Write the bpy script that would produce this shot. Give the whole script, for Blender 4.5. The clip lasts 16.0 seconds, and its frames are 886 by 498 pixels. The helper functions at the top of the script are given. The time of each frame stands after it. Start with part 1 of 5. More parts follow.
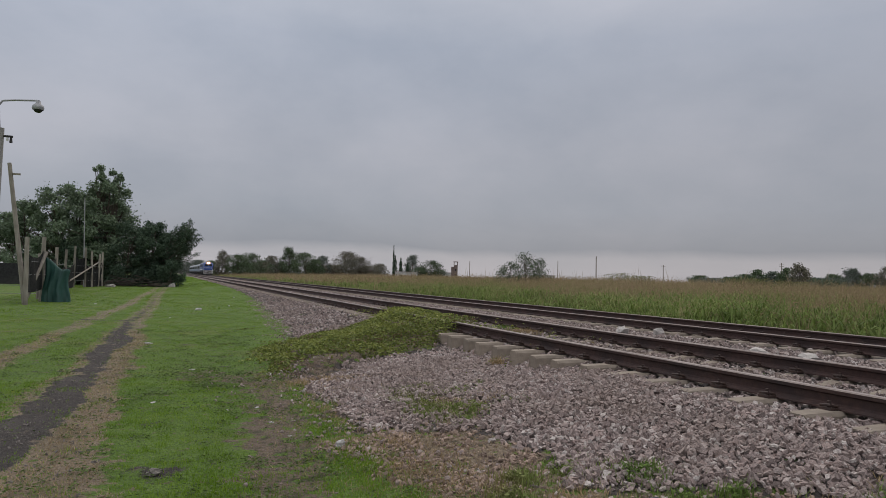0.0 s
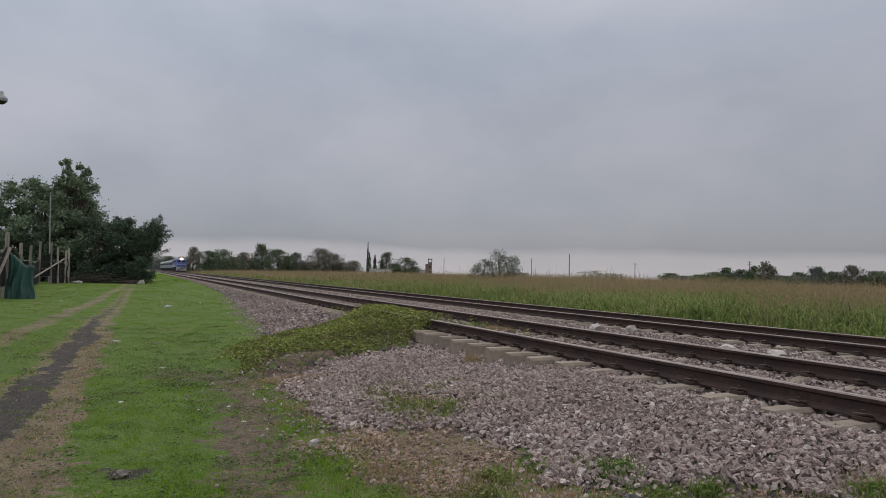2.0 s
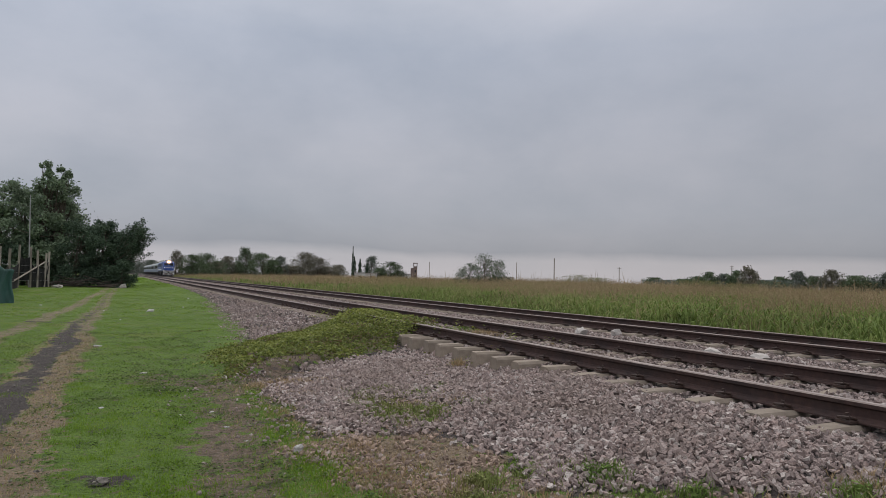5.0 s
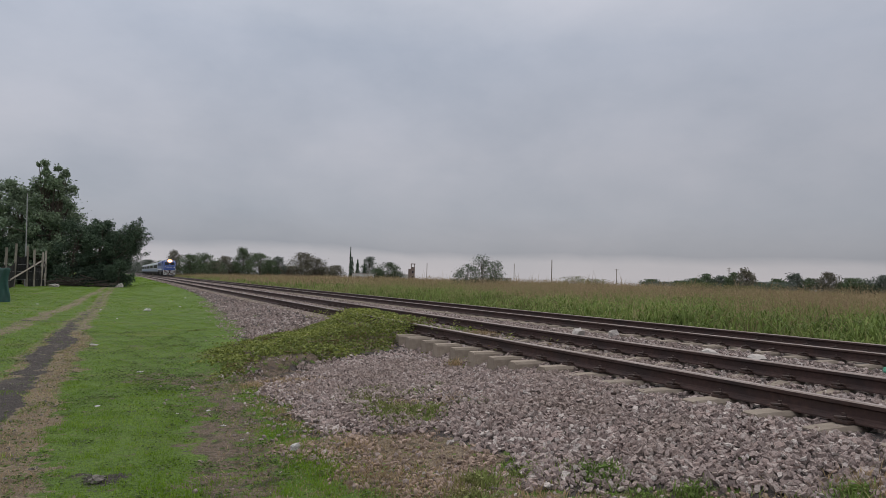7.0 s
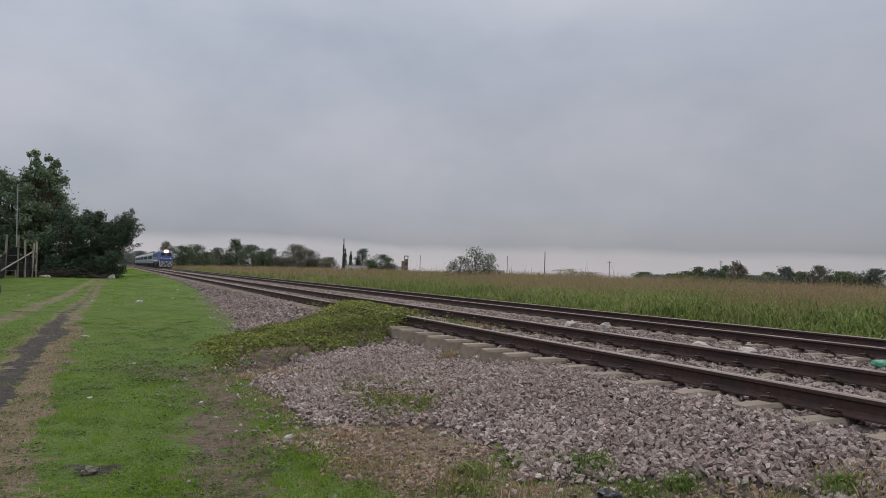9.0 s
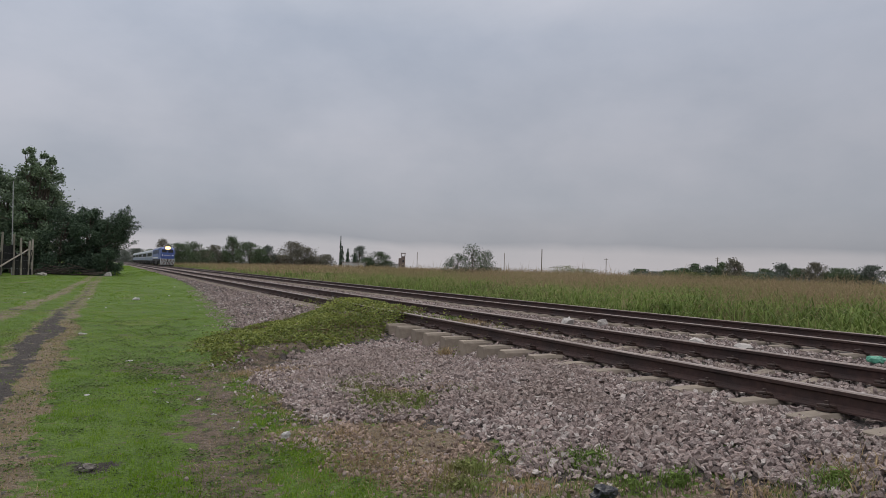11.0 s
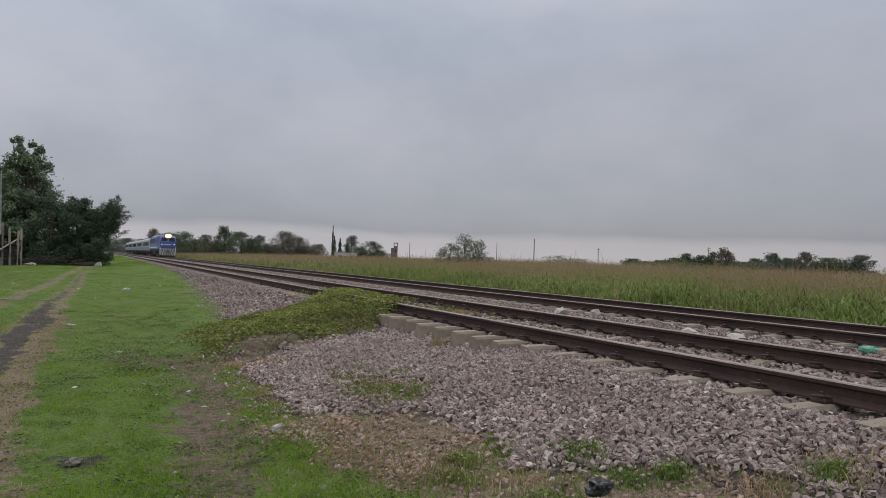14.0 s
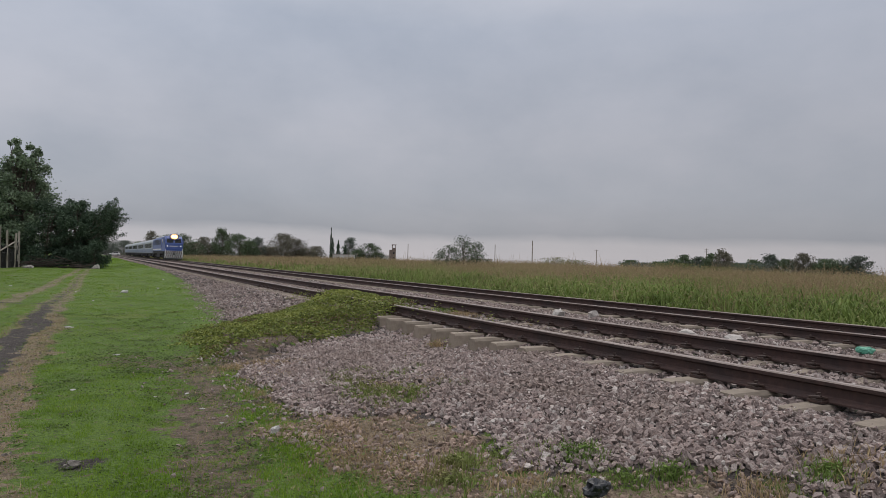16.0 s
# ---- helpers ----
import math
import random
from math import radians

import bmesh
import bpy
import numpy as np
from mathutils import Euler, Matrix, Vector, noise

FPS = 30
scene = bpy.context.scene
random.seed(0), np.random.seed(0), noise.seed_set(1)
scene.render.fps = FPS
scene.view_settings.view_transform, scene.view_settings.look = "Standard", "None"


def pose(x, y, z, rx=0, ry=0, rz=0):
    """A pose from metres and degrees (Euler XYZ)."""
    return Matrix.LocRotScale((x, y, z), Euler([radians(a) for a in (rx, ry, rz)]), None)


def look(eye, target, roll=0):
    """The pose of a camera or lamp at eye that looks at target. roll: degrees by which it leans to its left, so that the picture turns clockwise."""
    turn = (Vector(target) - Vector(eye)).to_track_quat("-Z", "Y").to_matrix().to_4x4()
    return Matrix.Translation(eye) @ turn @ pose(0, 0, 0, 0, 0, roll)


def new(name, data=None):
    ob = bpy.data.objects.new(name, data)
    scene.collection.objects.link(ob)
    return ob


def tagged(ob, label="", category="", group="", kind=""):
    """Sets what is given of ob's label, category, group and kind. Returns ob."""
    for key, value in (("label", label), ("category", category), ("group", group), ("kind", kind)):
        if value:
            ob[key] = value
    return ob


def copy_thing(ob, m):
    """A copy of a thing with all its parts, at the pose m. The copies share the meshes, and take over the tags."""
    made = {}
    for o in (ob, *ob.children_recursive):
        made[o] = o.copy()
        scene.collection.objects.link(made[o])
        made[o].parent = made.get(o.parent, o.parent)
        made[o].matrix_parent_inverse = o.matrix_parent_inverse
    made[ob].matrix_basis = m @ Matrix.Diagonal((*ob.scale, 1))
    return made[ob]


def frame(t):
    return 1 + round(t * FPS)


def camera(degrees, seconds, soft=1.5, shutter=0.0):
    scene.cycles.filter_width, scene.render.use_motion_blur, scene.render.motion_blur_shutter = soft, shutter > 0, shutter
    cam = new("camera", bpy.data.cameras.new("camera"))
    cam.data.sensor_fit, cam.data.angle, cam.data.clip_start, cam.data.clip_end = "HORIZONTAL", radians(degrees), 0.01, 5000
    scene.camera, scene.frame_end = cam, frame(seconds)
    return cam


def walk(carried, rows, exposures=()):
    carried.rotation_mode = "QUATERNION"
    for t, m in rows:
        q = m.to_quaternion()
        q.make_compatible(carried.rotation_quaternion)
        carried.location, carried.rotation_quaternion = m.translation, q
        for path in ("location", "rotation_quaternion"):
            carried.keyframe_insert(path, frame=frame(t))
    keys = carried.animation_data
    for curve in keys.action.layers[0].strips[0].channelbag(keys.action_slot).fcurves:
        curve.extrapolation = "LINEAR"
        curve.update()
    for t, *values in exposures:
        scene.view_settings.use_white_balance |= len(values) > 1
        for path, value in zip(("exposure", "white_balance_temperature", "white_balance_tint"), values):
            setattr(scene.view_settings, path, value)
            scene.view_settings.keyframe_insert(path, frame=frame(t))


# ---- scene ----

# ---- camera and its way ----
PATH = [
    (0.0, -0.010, -0.049, 1.461, -22.90, 2.51, 1.33),
    (0.5, 0.024, 0.020, 1.459, -22.95, 2.76, 1.34),
    (1.0, 0.010, -0.020, 1.461, -23.30, 2.60, 1.42),
    (1.5, 0.005, 0.010, 1.463, -24.50, 2.68, 1.42),
    (2.0, -0.005, -0.009, 1.462, -25.17, 2.32, 1.46),
    (2.5, -0.002, 0.008, 1.463, -25.69, 2.06, 1.59),
    (3.0, -0.003, 0.007, 1.465, -26.11, 2.07, 1.63),
    (3.5, -0.003, 0.012, 1.460, -26.26, 2.26, 1.52),
    (4.0, 0.000, 0.014, 1.460, -26.40, 2.42, 1.42),
    (6.5, -0.010, 0.024, 1.446, -26.53, 2.96, 1.68),
    (7.0, -0.001, 0.024, 1.442, -26.66, 2.80, 1.72),
    (7.5, -0.005, 0.012, 1.445, -26.74, 2.58, 1.88),
    (8.0, -0.004, 0.014, 1.446, -26.90, 2.45, 1.98),
    (8.5, -0.004, 0.007, 1.449, -26.97, 2.28, 1.89),
    (9.0, -0.006, 0.011, 1.445, -27.27, 2.13, 1.89),
    (11.5, -0.010, 0.003, 1.444, -27.57, 1.71, 1.84),
    (12.0, 0.000, 0.016, 1.446, -27.63, 1.37, 1.82),
    (12.5, 0.016, 0.060, 1.446, -28.05, 1.15, 1.86),
    (13.0, 0.002, 0.009, 1.445, -28.31, 0.90, 1.84),
    (13.5, 0.019, 0.072, 1.446, -28.37, 0.99, 1.76),
    (14.0, 0.020, 0.070, 1.449, -28.23, 1.01, 1.80),
    (14.5, 0.013, 0.031, 1.451, -28.20, 0.98, 1.72),
    (15.0, 0.007, -0.004, 1.449, -28.15, 0.90, 1.67),
    (15.5, 0.005, 0.021, 1.447, -28.22, 0.99, 1.70),
    (16.0, 0.016, 0.058, 1.450, -28.38, 1.17, 1.69),
]
cam = camera(68.6, 16.0, soft=0.75)


def aim(x, y, z, yaw, pitch, roll):
    a, p = radians(yaw), radians(pitch)
    return look((x, y, z), (x - math.sin(a) * math.cos(p), y + math.cos(a) * math.cos(p), z + math.sin(p)), roll)


walk(cam, [(r[0], aim(*r[1:])) for r in PATH], exposures=[(0.0, -0.13), (1.5, -0.12), (3.5, 0.0), (16.0, 0.0)])

# ---- world: overcast evening sky ----
world = bpy.data.worlds.new("overcast_sky")
scene.world = world
world.use_nodes = True
wn, wl = world.node_tree.nodes, world.node_tree.links
wn.clear()


def ramp_node(nodes, stops, mode="LINEAR"):
    r = nodes.new("ShaderNodeValToRGB")
    r.color_ramp.interpolation = mode
    e = r.color_ramp.elements
    while len(e) < len(stops):
        e.new(0.5)
    for el, (p, c) in zip(e, stops):
        el.position = p
        el.color = (*c, 1) if len(c) == 3 else c
    return r


def build_sky():
    out = wn.new("ShaderNodeOutputWorld")
    bg = wn.new("ShaderNodeBackground")
    clear = wn.new("ShaderNodeTexSky")
    clear.sky_type, clear.sun_disc = "NISHITA", False
    clear.sun_elevation, clear.sun_rotation = radians(48), radians(35)
    tc = wn.new("ShaderNodeTexCoord")
    sep = wn.new("ShaderNodeSeparateXYZ")
    wl.new(tc.outputs["Generated"], sep.inputs[0])
    # long flat cloud streaks
    mp = wn.new("ShaderNodeMapping")
    mp.inputs["Scale"].default_value = (1.2, 1.2, 5.5)
    wl.new(tc.outputs["Generated"], mp.inputs[0])
    n1 = wn.new("ShaderNodeTexNoise")
    n1.inputs["Scale"].default_value, n1.inputs["Detail"].default_value, n1.inputs["Roughness"].default_value = 1.9, 7, 0.52
    n1.inputs["Distortion"].default_value = 0.9
    wl.new(mp.outputs[0], n1.inputs[0])
    mp2 = wn.new("ShaderNodeMapping")
    mp2.inputs["Scale"].default_value = (1.0, 1.0, 1.7)
    mp2.inputs["Location"].default_value = (3.1, 0.7, 0.4)
    wl.new(tc.outputs["Generated"], mp2.inputs[0])
    n2 = wn.new("ShaderNodeTexNoise")
    n2.inputs["Scale"].default_value, n2.inputs["Detail"].default_value, n2.inputs["Roughness"].default_value = 2.6, 6, 0.55
    wl.new(mp2.outputs[0], n2.inputs[0])
    # height warped by the streaks
    sub = wn.new("ShaderNodeMath")
    sub.operation = "SUBTRACT"
    sub.inputs[1].default_value = 0.5
    wl.new(n1.outputs["Fac"], sub.inputs[0])
    mul = wn.new("ShaderNodeMath")
    mul.operation = "MULTIPLY_ADD"
    mul.inputs[1].default_value = 0.055
    wl.new(sub.outputs[0], mul.inputs[0])
    wl.new(sep.outputs["Z"], mul.inputs[2])
    ramp = ramp_node(wn, SKY_STOPS, "LINEAR")
    mr = wn.new("ShaderNodeMapRange")
    mr.inputs["From Min"].default_value, mr.inputs["From Max"].default_value = -0.02, 0.98
    wl.new(mul.outputs[0], mr.inputs["Value"])
    wl.new(mr.outputs[0], ramp.inputs[0])
    tone = ramp_node(wn, [(0.3, (0.86, 0.89, 0.925)), (0.5, (1.02, 1.025, 1.04)), (0.7, (1.16, 1.135, 1.135))])
    wl.new(n2.outputs["Fac"], tone.inputs[0])
    m = wn.new("ShaderNodeMix")
    m.data_type, m.blend_type = "RGBA", "MULTIPLY"
    m.inputs["Factor"].default_value = 1.0
    wl.new(ramp.outputs[0], m.inputs["A"])
    wl.new(tone.outputs[0], m.inputs["B"])
    m2 = wn.new("ShaderNodeMix")
    m2.data_type = "RGBA"
    m2.inputs["Factor"].default_value = 0.004
    # the cloud is thinner towards the evening light
    side = wn.new("ShaderNodeMapRange")
    side.inputs["From Min"].default_value, side.inputs["From Max"].default_value = -0.15, 0.9
    side.inputs["To Min"].default_value, side.inputs["To Max"].default_value = 1.09, 0.88
    wl.new(sep.outputs["X"], side.inputs["Value"])
    m3 = wn.new("ShaderNodeVectorMath")
    m3.operation = "SCALE"
    wl.new(m.outputs["Result"], m3.inputs[0])
    wl.new(side.outputs[0], m3.inputs["Scale"])
    wl.new(m3.outputs[0], m2.inputs["A"])
    wl.new(clear.outputs[0], m2.inputs["B"])
    wl.new(m2.outputs["Result"], bg.inputs["Color"])
    bg.inputs["Strength"].default_value = 1.0
    wl.new(bg.outputs[0], out.inputs[0])


SKY_STOPS = [(0.0, (0.41, 0.40, 0.425)), (0.03, (0.44, 0.427, 0.452)), (0.052, (0.41, 0.402, 0.428)), (0.066, (0.29, 0.30, 0.335)), (0.085, (0.315, 0.325, 0.36)),
             (0.12, (0.345, 0.36, 0.40)), (0.21, (0.42, 0.43, 0.475)), (0.36, (0.425, 0.455, 0.525)), (0.55, (0.66, 0.67, 0.72)), (0.9, (1.12, 1.12, 1.16))]
build_sky()
sun = new("sun", bpy.data.lights.new("sun", "SUN"))
sun.data.energy, sun.data.angle, sun.data.color = 0.75, radians(35), (1.0, 0.92, 0.82)
sun.matrix_world = look((0, 0, 50), (-15.5, -22.1, 20))

# ---- materials ----


def base_mat(name, rough=0.85, metal=0.0):
    m = bpy.data.materials.new(name)
    m.use_nodes = True
    b = m.node_tree.nodes["Principled BSDF"]
    b.inputs["Roughness"].default_value, b.inputs["Metallic"].default_value = rough, metal
    return m, m.node_tree.nodes, m.node_tree.links, b


def mixc(nodes, links, fac, a, b, blend="MIX"):
    m = nodes.new("ShaderNodeMix")
    m.data_type, m.blend_type = "RGBA", blend
    for key, v in (("Factor", fac), ("A", a), ("B", b)):
        if isinstance(v, (int, float)):
            m.inputs[key].default_value = v
        elif isinstance(v, tuple):
            m.inputs[key].default_value = (*v, 1)
        else:
            links.new(v, m.inputs[key])
    return m.outputs["Result"]


def noise_fac(nodes, links, scale, lo=0.35, hi=0.65, detail=5, coord="Object", stretch=None, rough=0.55):
    tc = nodes.new("ShaderNodeTexCoord")
    n = nodes.new("ShaderNodeTexNoise")
    n.inputs["Scale"].default_value, n.inputs["Detail"].default_value, n.inputs["Roughness"].default_value = scale, detail, rough
    src = tc.outputs[coord]
    if stretch:
        mp = nodes.new("ShaderNodeMapping")
        mp.inputs["Scale"].default_value = stretch
        links.new(src, mp.inputs[0])
        src = mp.outputs[0]
    links.new(src, n.inputs["Vector"])
    r = nodes.new("ShaderNodeMapRange")
    r.inputs["From Min"].default_value, r.inputs["From Max"].default_value = lo, hi
    links.new(n.outputs["Fac"], r.inputs["Value"])
    return r.outputs[0]


def mat(name, c1, c2, c3=None, scale=8.0, big=0.7, rough=0.85, metal=0.0, bump=0.25, bscale=90.0, vary=0.0, island=0.0, stretch=None, translucent=0.0):
    """Two-scale colour from noise, with relief; vary and island spread the value from object to object or piece to piece."""
    m, n, l, b = base_mat(name, rough, metal)
    col = mixc(n, l, noise_fac(n, l, scale, stretch=stretch), c1, c2)
    if c3:
        col = mixc(n, l, noise_fac(n, l, big, 0.48, 0.72, 6), col, c3)
    for amount, kind, sock in ((vary, "ShaderNodeObjectInfo", "Random"), (island, "ShaderNodeNewGeometry", "Random Per Island")):
        if amount:
            src = n.new(kind).outputs[sock]
            r = n.new("ShaderNodeMapRange")
            r.inputs["To Min"].default_value, r.inputs["To Max"].default_value = 1 - amount, 1 + amount
            l.new(src, r.inputs["Value"])
            h = n.new("ShaderNodeHueSaturation")
            l.new(r.outputs[0], h.inputs["Value"])
            l.new(col, h.inputs["Color"])
            col = h.outputs[0]
    l.new(col, b.inputs["Base Color"])
    if bump:
        bp = n.new("ShaderNodeBump")
        bp.inputs["Strength"].default_value, bp.inputs["Distance"].default_value = bump, 0.02
        l.new(noise_fac(n, l, bscale, 0.2, 0.8, 6), bp.inputs["Height"])
        l.new(bp.outputs[0], b.inputs["Normal"])
    if translucent:
        b.inputs["Specular IOR Level"].default_value = 0.15
        out = n["Material Output"]
        tr = n.new("ShaderNodeBsdfTranslucent")
        l.new(col, tr.inputs["Color"])
        mx = n.new("ShaderNodeMixShader")
        mx.inputs[0].default_value = translucent
        l.new(b.outputs[0], mx.inputs[1])
        l.new(tr.outputs[0], mx.inputs[2])
        l.new(mx.outputs[0], out.inputs[0])
    return m


def glow(name, colour, strength):
    m, n, l, b = base_mat(name, 0.3)
    b.inputs["Base Color"].default_value = (*colour, 1)
    b.inputs["Emission Color"].default_value = (*colour, 1)
    b.inputs["Emission Strength"].default_value = strength
    return m




def stone_material():
    """Crushed granite: grey, pinkish and tan pieces, each with its own tone, speckled and dusty."""
    m, n, l, b = base_mat("ballast_stone", 0.92)
    isl = n.new("ShaderNodeNewGeometry").outputs["Random Per Island"]
    tone = ramp_node(n, [(0.0, (0.095, 0.078, 0.07)), (0.15, (0.25, 0.19, 0.172)), (0.42, (0.345, 0.275, 0.25)), (0.62, (0.39, 0.294, 0.26)), (0.82, (0.45, 0.372, 0.338)), (1.0, (0.60, 0.535, 0.49))])
    l.new(isl, tone.inputs[0])
    col = mixc(n, l, noise_fac(n, l, 0.9, 0.45, 0.7, 6), tone.outputs[0], (0.30, 0.232, 0.198))
    col = mixc(n, l, noise_fac(n, l, 55, 0.5, 0.75, 4), col, (0.19, 0.152, 0.135))
    col = mixc(n, l, noise_fac(n, l, 120, 0.62, 0.72, 3), col, (0.44, 0.40, 0.38))
    l.new(col, b.inputs["Base Color"])
    bp = n.new("ShaderNodeBump")
    bp.inputs["Strength"].default_value, bp.inputs["Distance"].default_value = 0.6, 0.02
    l.new(noise_fac(n, l, 80, 0.2, 0.8, 6), bp.inputs["Height"])
    l.new(bp.outputs[0], b.inputs["Normal"])
    return m


def leaf_material(name, stops, patch, spread=1.0, translucent=0.25, rough=0.6):
    """Leaves of mixed tones, one tone a leaf, shifted in patches across the plant."""
    m, n, l, b = base_mat(name, rough)
    b.inputs["Specular IOR Level"].default_value = 0.2
    isl = n.new("ShaderNodeNewGeometry").outputs["Random Per Island"]
    mx = n.new("ShaderNodeMath")
    mx.operation = "MULTIPLY_ADD"
    mx.inputs[1].default_value = spread
    l.new(isl, mx.inputs[0])
    sh = n.new("ShaderNodeMath")
    sh.operation = "MULTIPLY_ADD"
    sh.inputs[1].default_value, sh.inputs[2].default_value = 1 - spread, 0.0
    l.new(noise_fac(n, l, patch, 0.3, 0.7, 4), sh.inputs[0])
    l.new(sh.outputs[0], mx.inputs[2])
    tone = ramp_node(n, stops)
    l.new(mx.outputs[0], tone.inputs[0])
    l.new(tone.outputs[0], b.inputs["Base Color"])
    tr = n.new("ShaderNodeBsdfTranslucent")
    l.new(tone.outputs[0], tr.inputs["Color"])
    ms = n.new("ShaderNodeMixShader")
    ms.inputs[0].default_value = translucent
    l.new(b.outputs[0], ms.inputs[1])
    l.new(tr.outputs[0], ms.inputs[2])
    l.new(ms.outputs[0], n["Material Output"].inputs[0])
    return m


M_STONE = stone_material()
M_DUSTY = mat("dusty_stone", (0.25, 0.178, 0.135), (0.365, 0.272, 0.212), (0.20, 0.145, 0.108), 14, 0.9, 0.95, bump=0.4, bscale=60, island=0.4)
M_RAIL = mat("rusty_rail_steel", (0.045, 0.023, 0.019), (0.07, 0.036, 0.029), (0.028, 0.019, 0.018), 20, 1.2, 0.75, 0.0, 0.4, 120)
M_RAILTOP = mat("worn_rail_head", (0.24, 0.19, 0.165), (0.32, 0.26, 0.23), (0.17, 0.125, 0.105), 9, 0.8, 0.45, 0.25, 0.1, 80)
M_SLEEPER = mat("weathered_concrete", (0.225, 0.183, 0.142), (0.295, 0.245, 0.192), (0.16, 0.122, 0.092), 7, 1.3, 0.9, bump=0.3, bscale=70, vary=0.15)
M_CLIP = mat("rusty_clip", (0.04, 0.025, 0.022), (0.07, 0.04, 0.03), None, 30, 1, 0.7, 0.1, 0.3)
M_TURF = leaf_material("lawn_blade", [(0.0, (0.055, 0.088, 0.016)), (0.25, (0.13, 0.225, 0.02)), (0.6, (0.20, 0.325, 0.032)), (0.85, (0.275, 0.38, 0.05)), (1.0, (0.38, 0.325, 0.13))], 2.4, 0.45, 0.3, 0.7)
M_FIELDGREEN = leaf_material("field_grass_blade", [(0.0, (0.085, 0.115, 0.035)), (0.35, (0.155, 0.215, 0.055)), (0.65, (0.225, 0.295, 0.08)), (0.85, (0.31, 0.355, 0.125)), (1.0, (0.38, 0.33, 0.17))], 0.35, 0.65, 0.35, 0.7)
M_FIELDDRY = mat("dry_seed_grass", (0.30, 0.215, 0.13), (0.39, 0.30, 0.185), (0.28, 0.245, 0.115), 0.35, 0.08, 0.85, bump=0, island=0.3, translucent=0.25)
M_CREEPER = leaf_material("creeper_leaf", [(0.0, (0.12, 0.082, 0.048)), (0.18, (0.20, 0.145, 0.07)), (0.28, (0.10, 0.13, 0.035)), (0.5, (0.19, 0.225, 0.055)), (0.75, (0.28, 0.305, 0.075)), (1.0, (0.40, 0.42, 0.13))], 1.1, 0.5)
M_WEED = mat("weed_leaf", (0.13, 0.20, 0.05), (0.20, 0.27, 0.07), (0.26, 0.22, 0.10), 2.5, 0.8, 0.7, bump=0, island=0.35, translucent=0.2)
M_CLOVER = leaf_material("low_weed_leaf", [(0.0, (0.045, 0.058, 0.022)), (0.3, (0.07, 0.105, 0.028)), (0.7, (0.125, 0.175, 0.045)), (1.0, (0.21, 0.24, 0.085))], 1.5, 0.6, 0.2)
M_DRYWEED = mat("dead_grass", (0.36, 0.265, 0.15), (0.46, 0.355, 0.21), (0.27, 0.20, 0.12), 4, 1.0, 0.85, bump=0, island=0.3, translucent=0.2)
M_LEAFDARK = mat("dark_leaf", (0.058, 0.092, 0.06), (0.10, 0.14, 0.088), (0.075, 0.104, 0.076), 1.5, 0.3, 0.6, bump=0, island=0.4, translucent=0.15)
M_LEAFMID = mat("poplar_leaf", (0.14, 0.195, 0.125), (0.225, 0.28, 0.175), (0.17, 0.21, 0.145), 1.5, 0.3, 0.6, bump=0, island=0.4, translucent=0.2)
M_LEAFFAR = mat("far_leaf_green", (0.085, 0.122, 0.066), (0.125, 0.162, 0.09), (0.105, 0.128, 0.085), 0.4, 0.1, 0.75, bump=0, vary=0.15, island=0.35, translucent=0.15)
M_TALLWEED = mat("tall_weed_leaf", (0.165, 0.175, 0.07), (0.23, 0.235, 0.095), (0.24, 0.20, 0.11), 0.8, 0.3, 0.75, bump=0, island=0.35, translucent=0.25)
# distance haze put into the leaf colour: paler, greyer green
M_LEAFHAZE = mat("distant_hazed_leaf", (0.12, 0.142, 0.118), (0.155, 0.18, 0.145), (0.135, 0.152, 0.13), 0.4, 0.1, 0.8, bump=0, vary=0.15, island=0.3, translucent=0.15)
M_LEAFOLIVE = mat("far_leaf_olive", (0.165, 0.155, 0.115), (0.21, 0.195, 0.15), (0.13, 0.135, 0.09), 0.4, 0.1, 0.8, bump=0, vary=0.15, island=0.3, translucent=0.15)
M_BARK = mat("bark", (0.09, 0.07, 0.055), (0.14, 0.115, 0.09), (0.06, 0.048, 0.04), 9, 1.5, 0.9, bump=0.6, bscale=25, stretch=(1, 1, 0.2))
M_POST = mat("weathered_timber", (0.24, 0.21, 0.175), (0.36, 0.325, 0.275), (0.17, 0.145, 0.12), 12, 1.2, 0.9, bump=0.5, bscale=40, stretch=(1, 1, 0.12), vary=0.2)
M_GREY = mat("grey_painted_steel", (0.30, 0.30, 0.31), (0.38, 0.38, 0.38), (0.24, 0.23, 0.22), 6, 1, 0.55, 0.2, 0.1)
M_CONCRETE = mat("pole_concrete", (0.30, 0.285, 0.27), (0.38, 0.36, 0.34), (0.24, 0.225, 0.21), 6, 0.8, 0.9, bump=0.3)
M_TARP = mat("green_tarp", (0.020, 0.075, 0.060), (0.032, 0.105, 0.085), (0.016, 0.05, 0.042), 4, 1, 0.55, bump=0.3, bscale=20)
M_MESH = mat("dark_shade_net", (0.022, 0.022, 0.023), (0.04, 0.04, 0.04), (0.06, 0.058, 0.054), 10, 0.6, 0.9, bump=0.4, bscale=60)
# dry wood, darkened in colour for the shade under the shrubs
M_BRUSH = mat("shaded_brushwood", (0.028, 0.022, 0.018), (0.055, 0.043, 0.034), (0.095, 0.075, 0.058), 5, 0.6, 0.95, bump=0.3, island=0.5)
M_BLUE = mat("blue_locomotive_paint", (0.052, 0.095, 0.31), (0.062, 0.11, 0.34), (0.05, 0.08, 0.25), 3, 0.5, 0.4, 0.0, 0.05)
M_COACH = mat("pale_coach_paint", (0.36, 0.39, 0.44), (0.43, 0.455, 0.50), (0.33, 0.35, 0.385), 2, 0.3, 0.45, 0.1, 0.05)
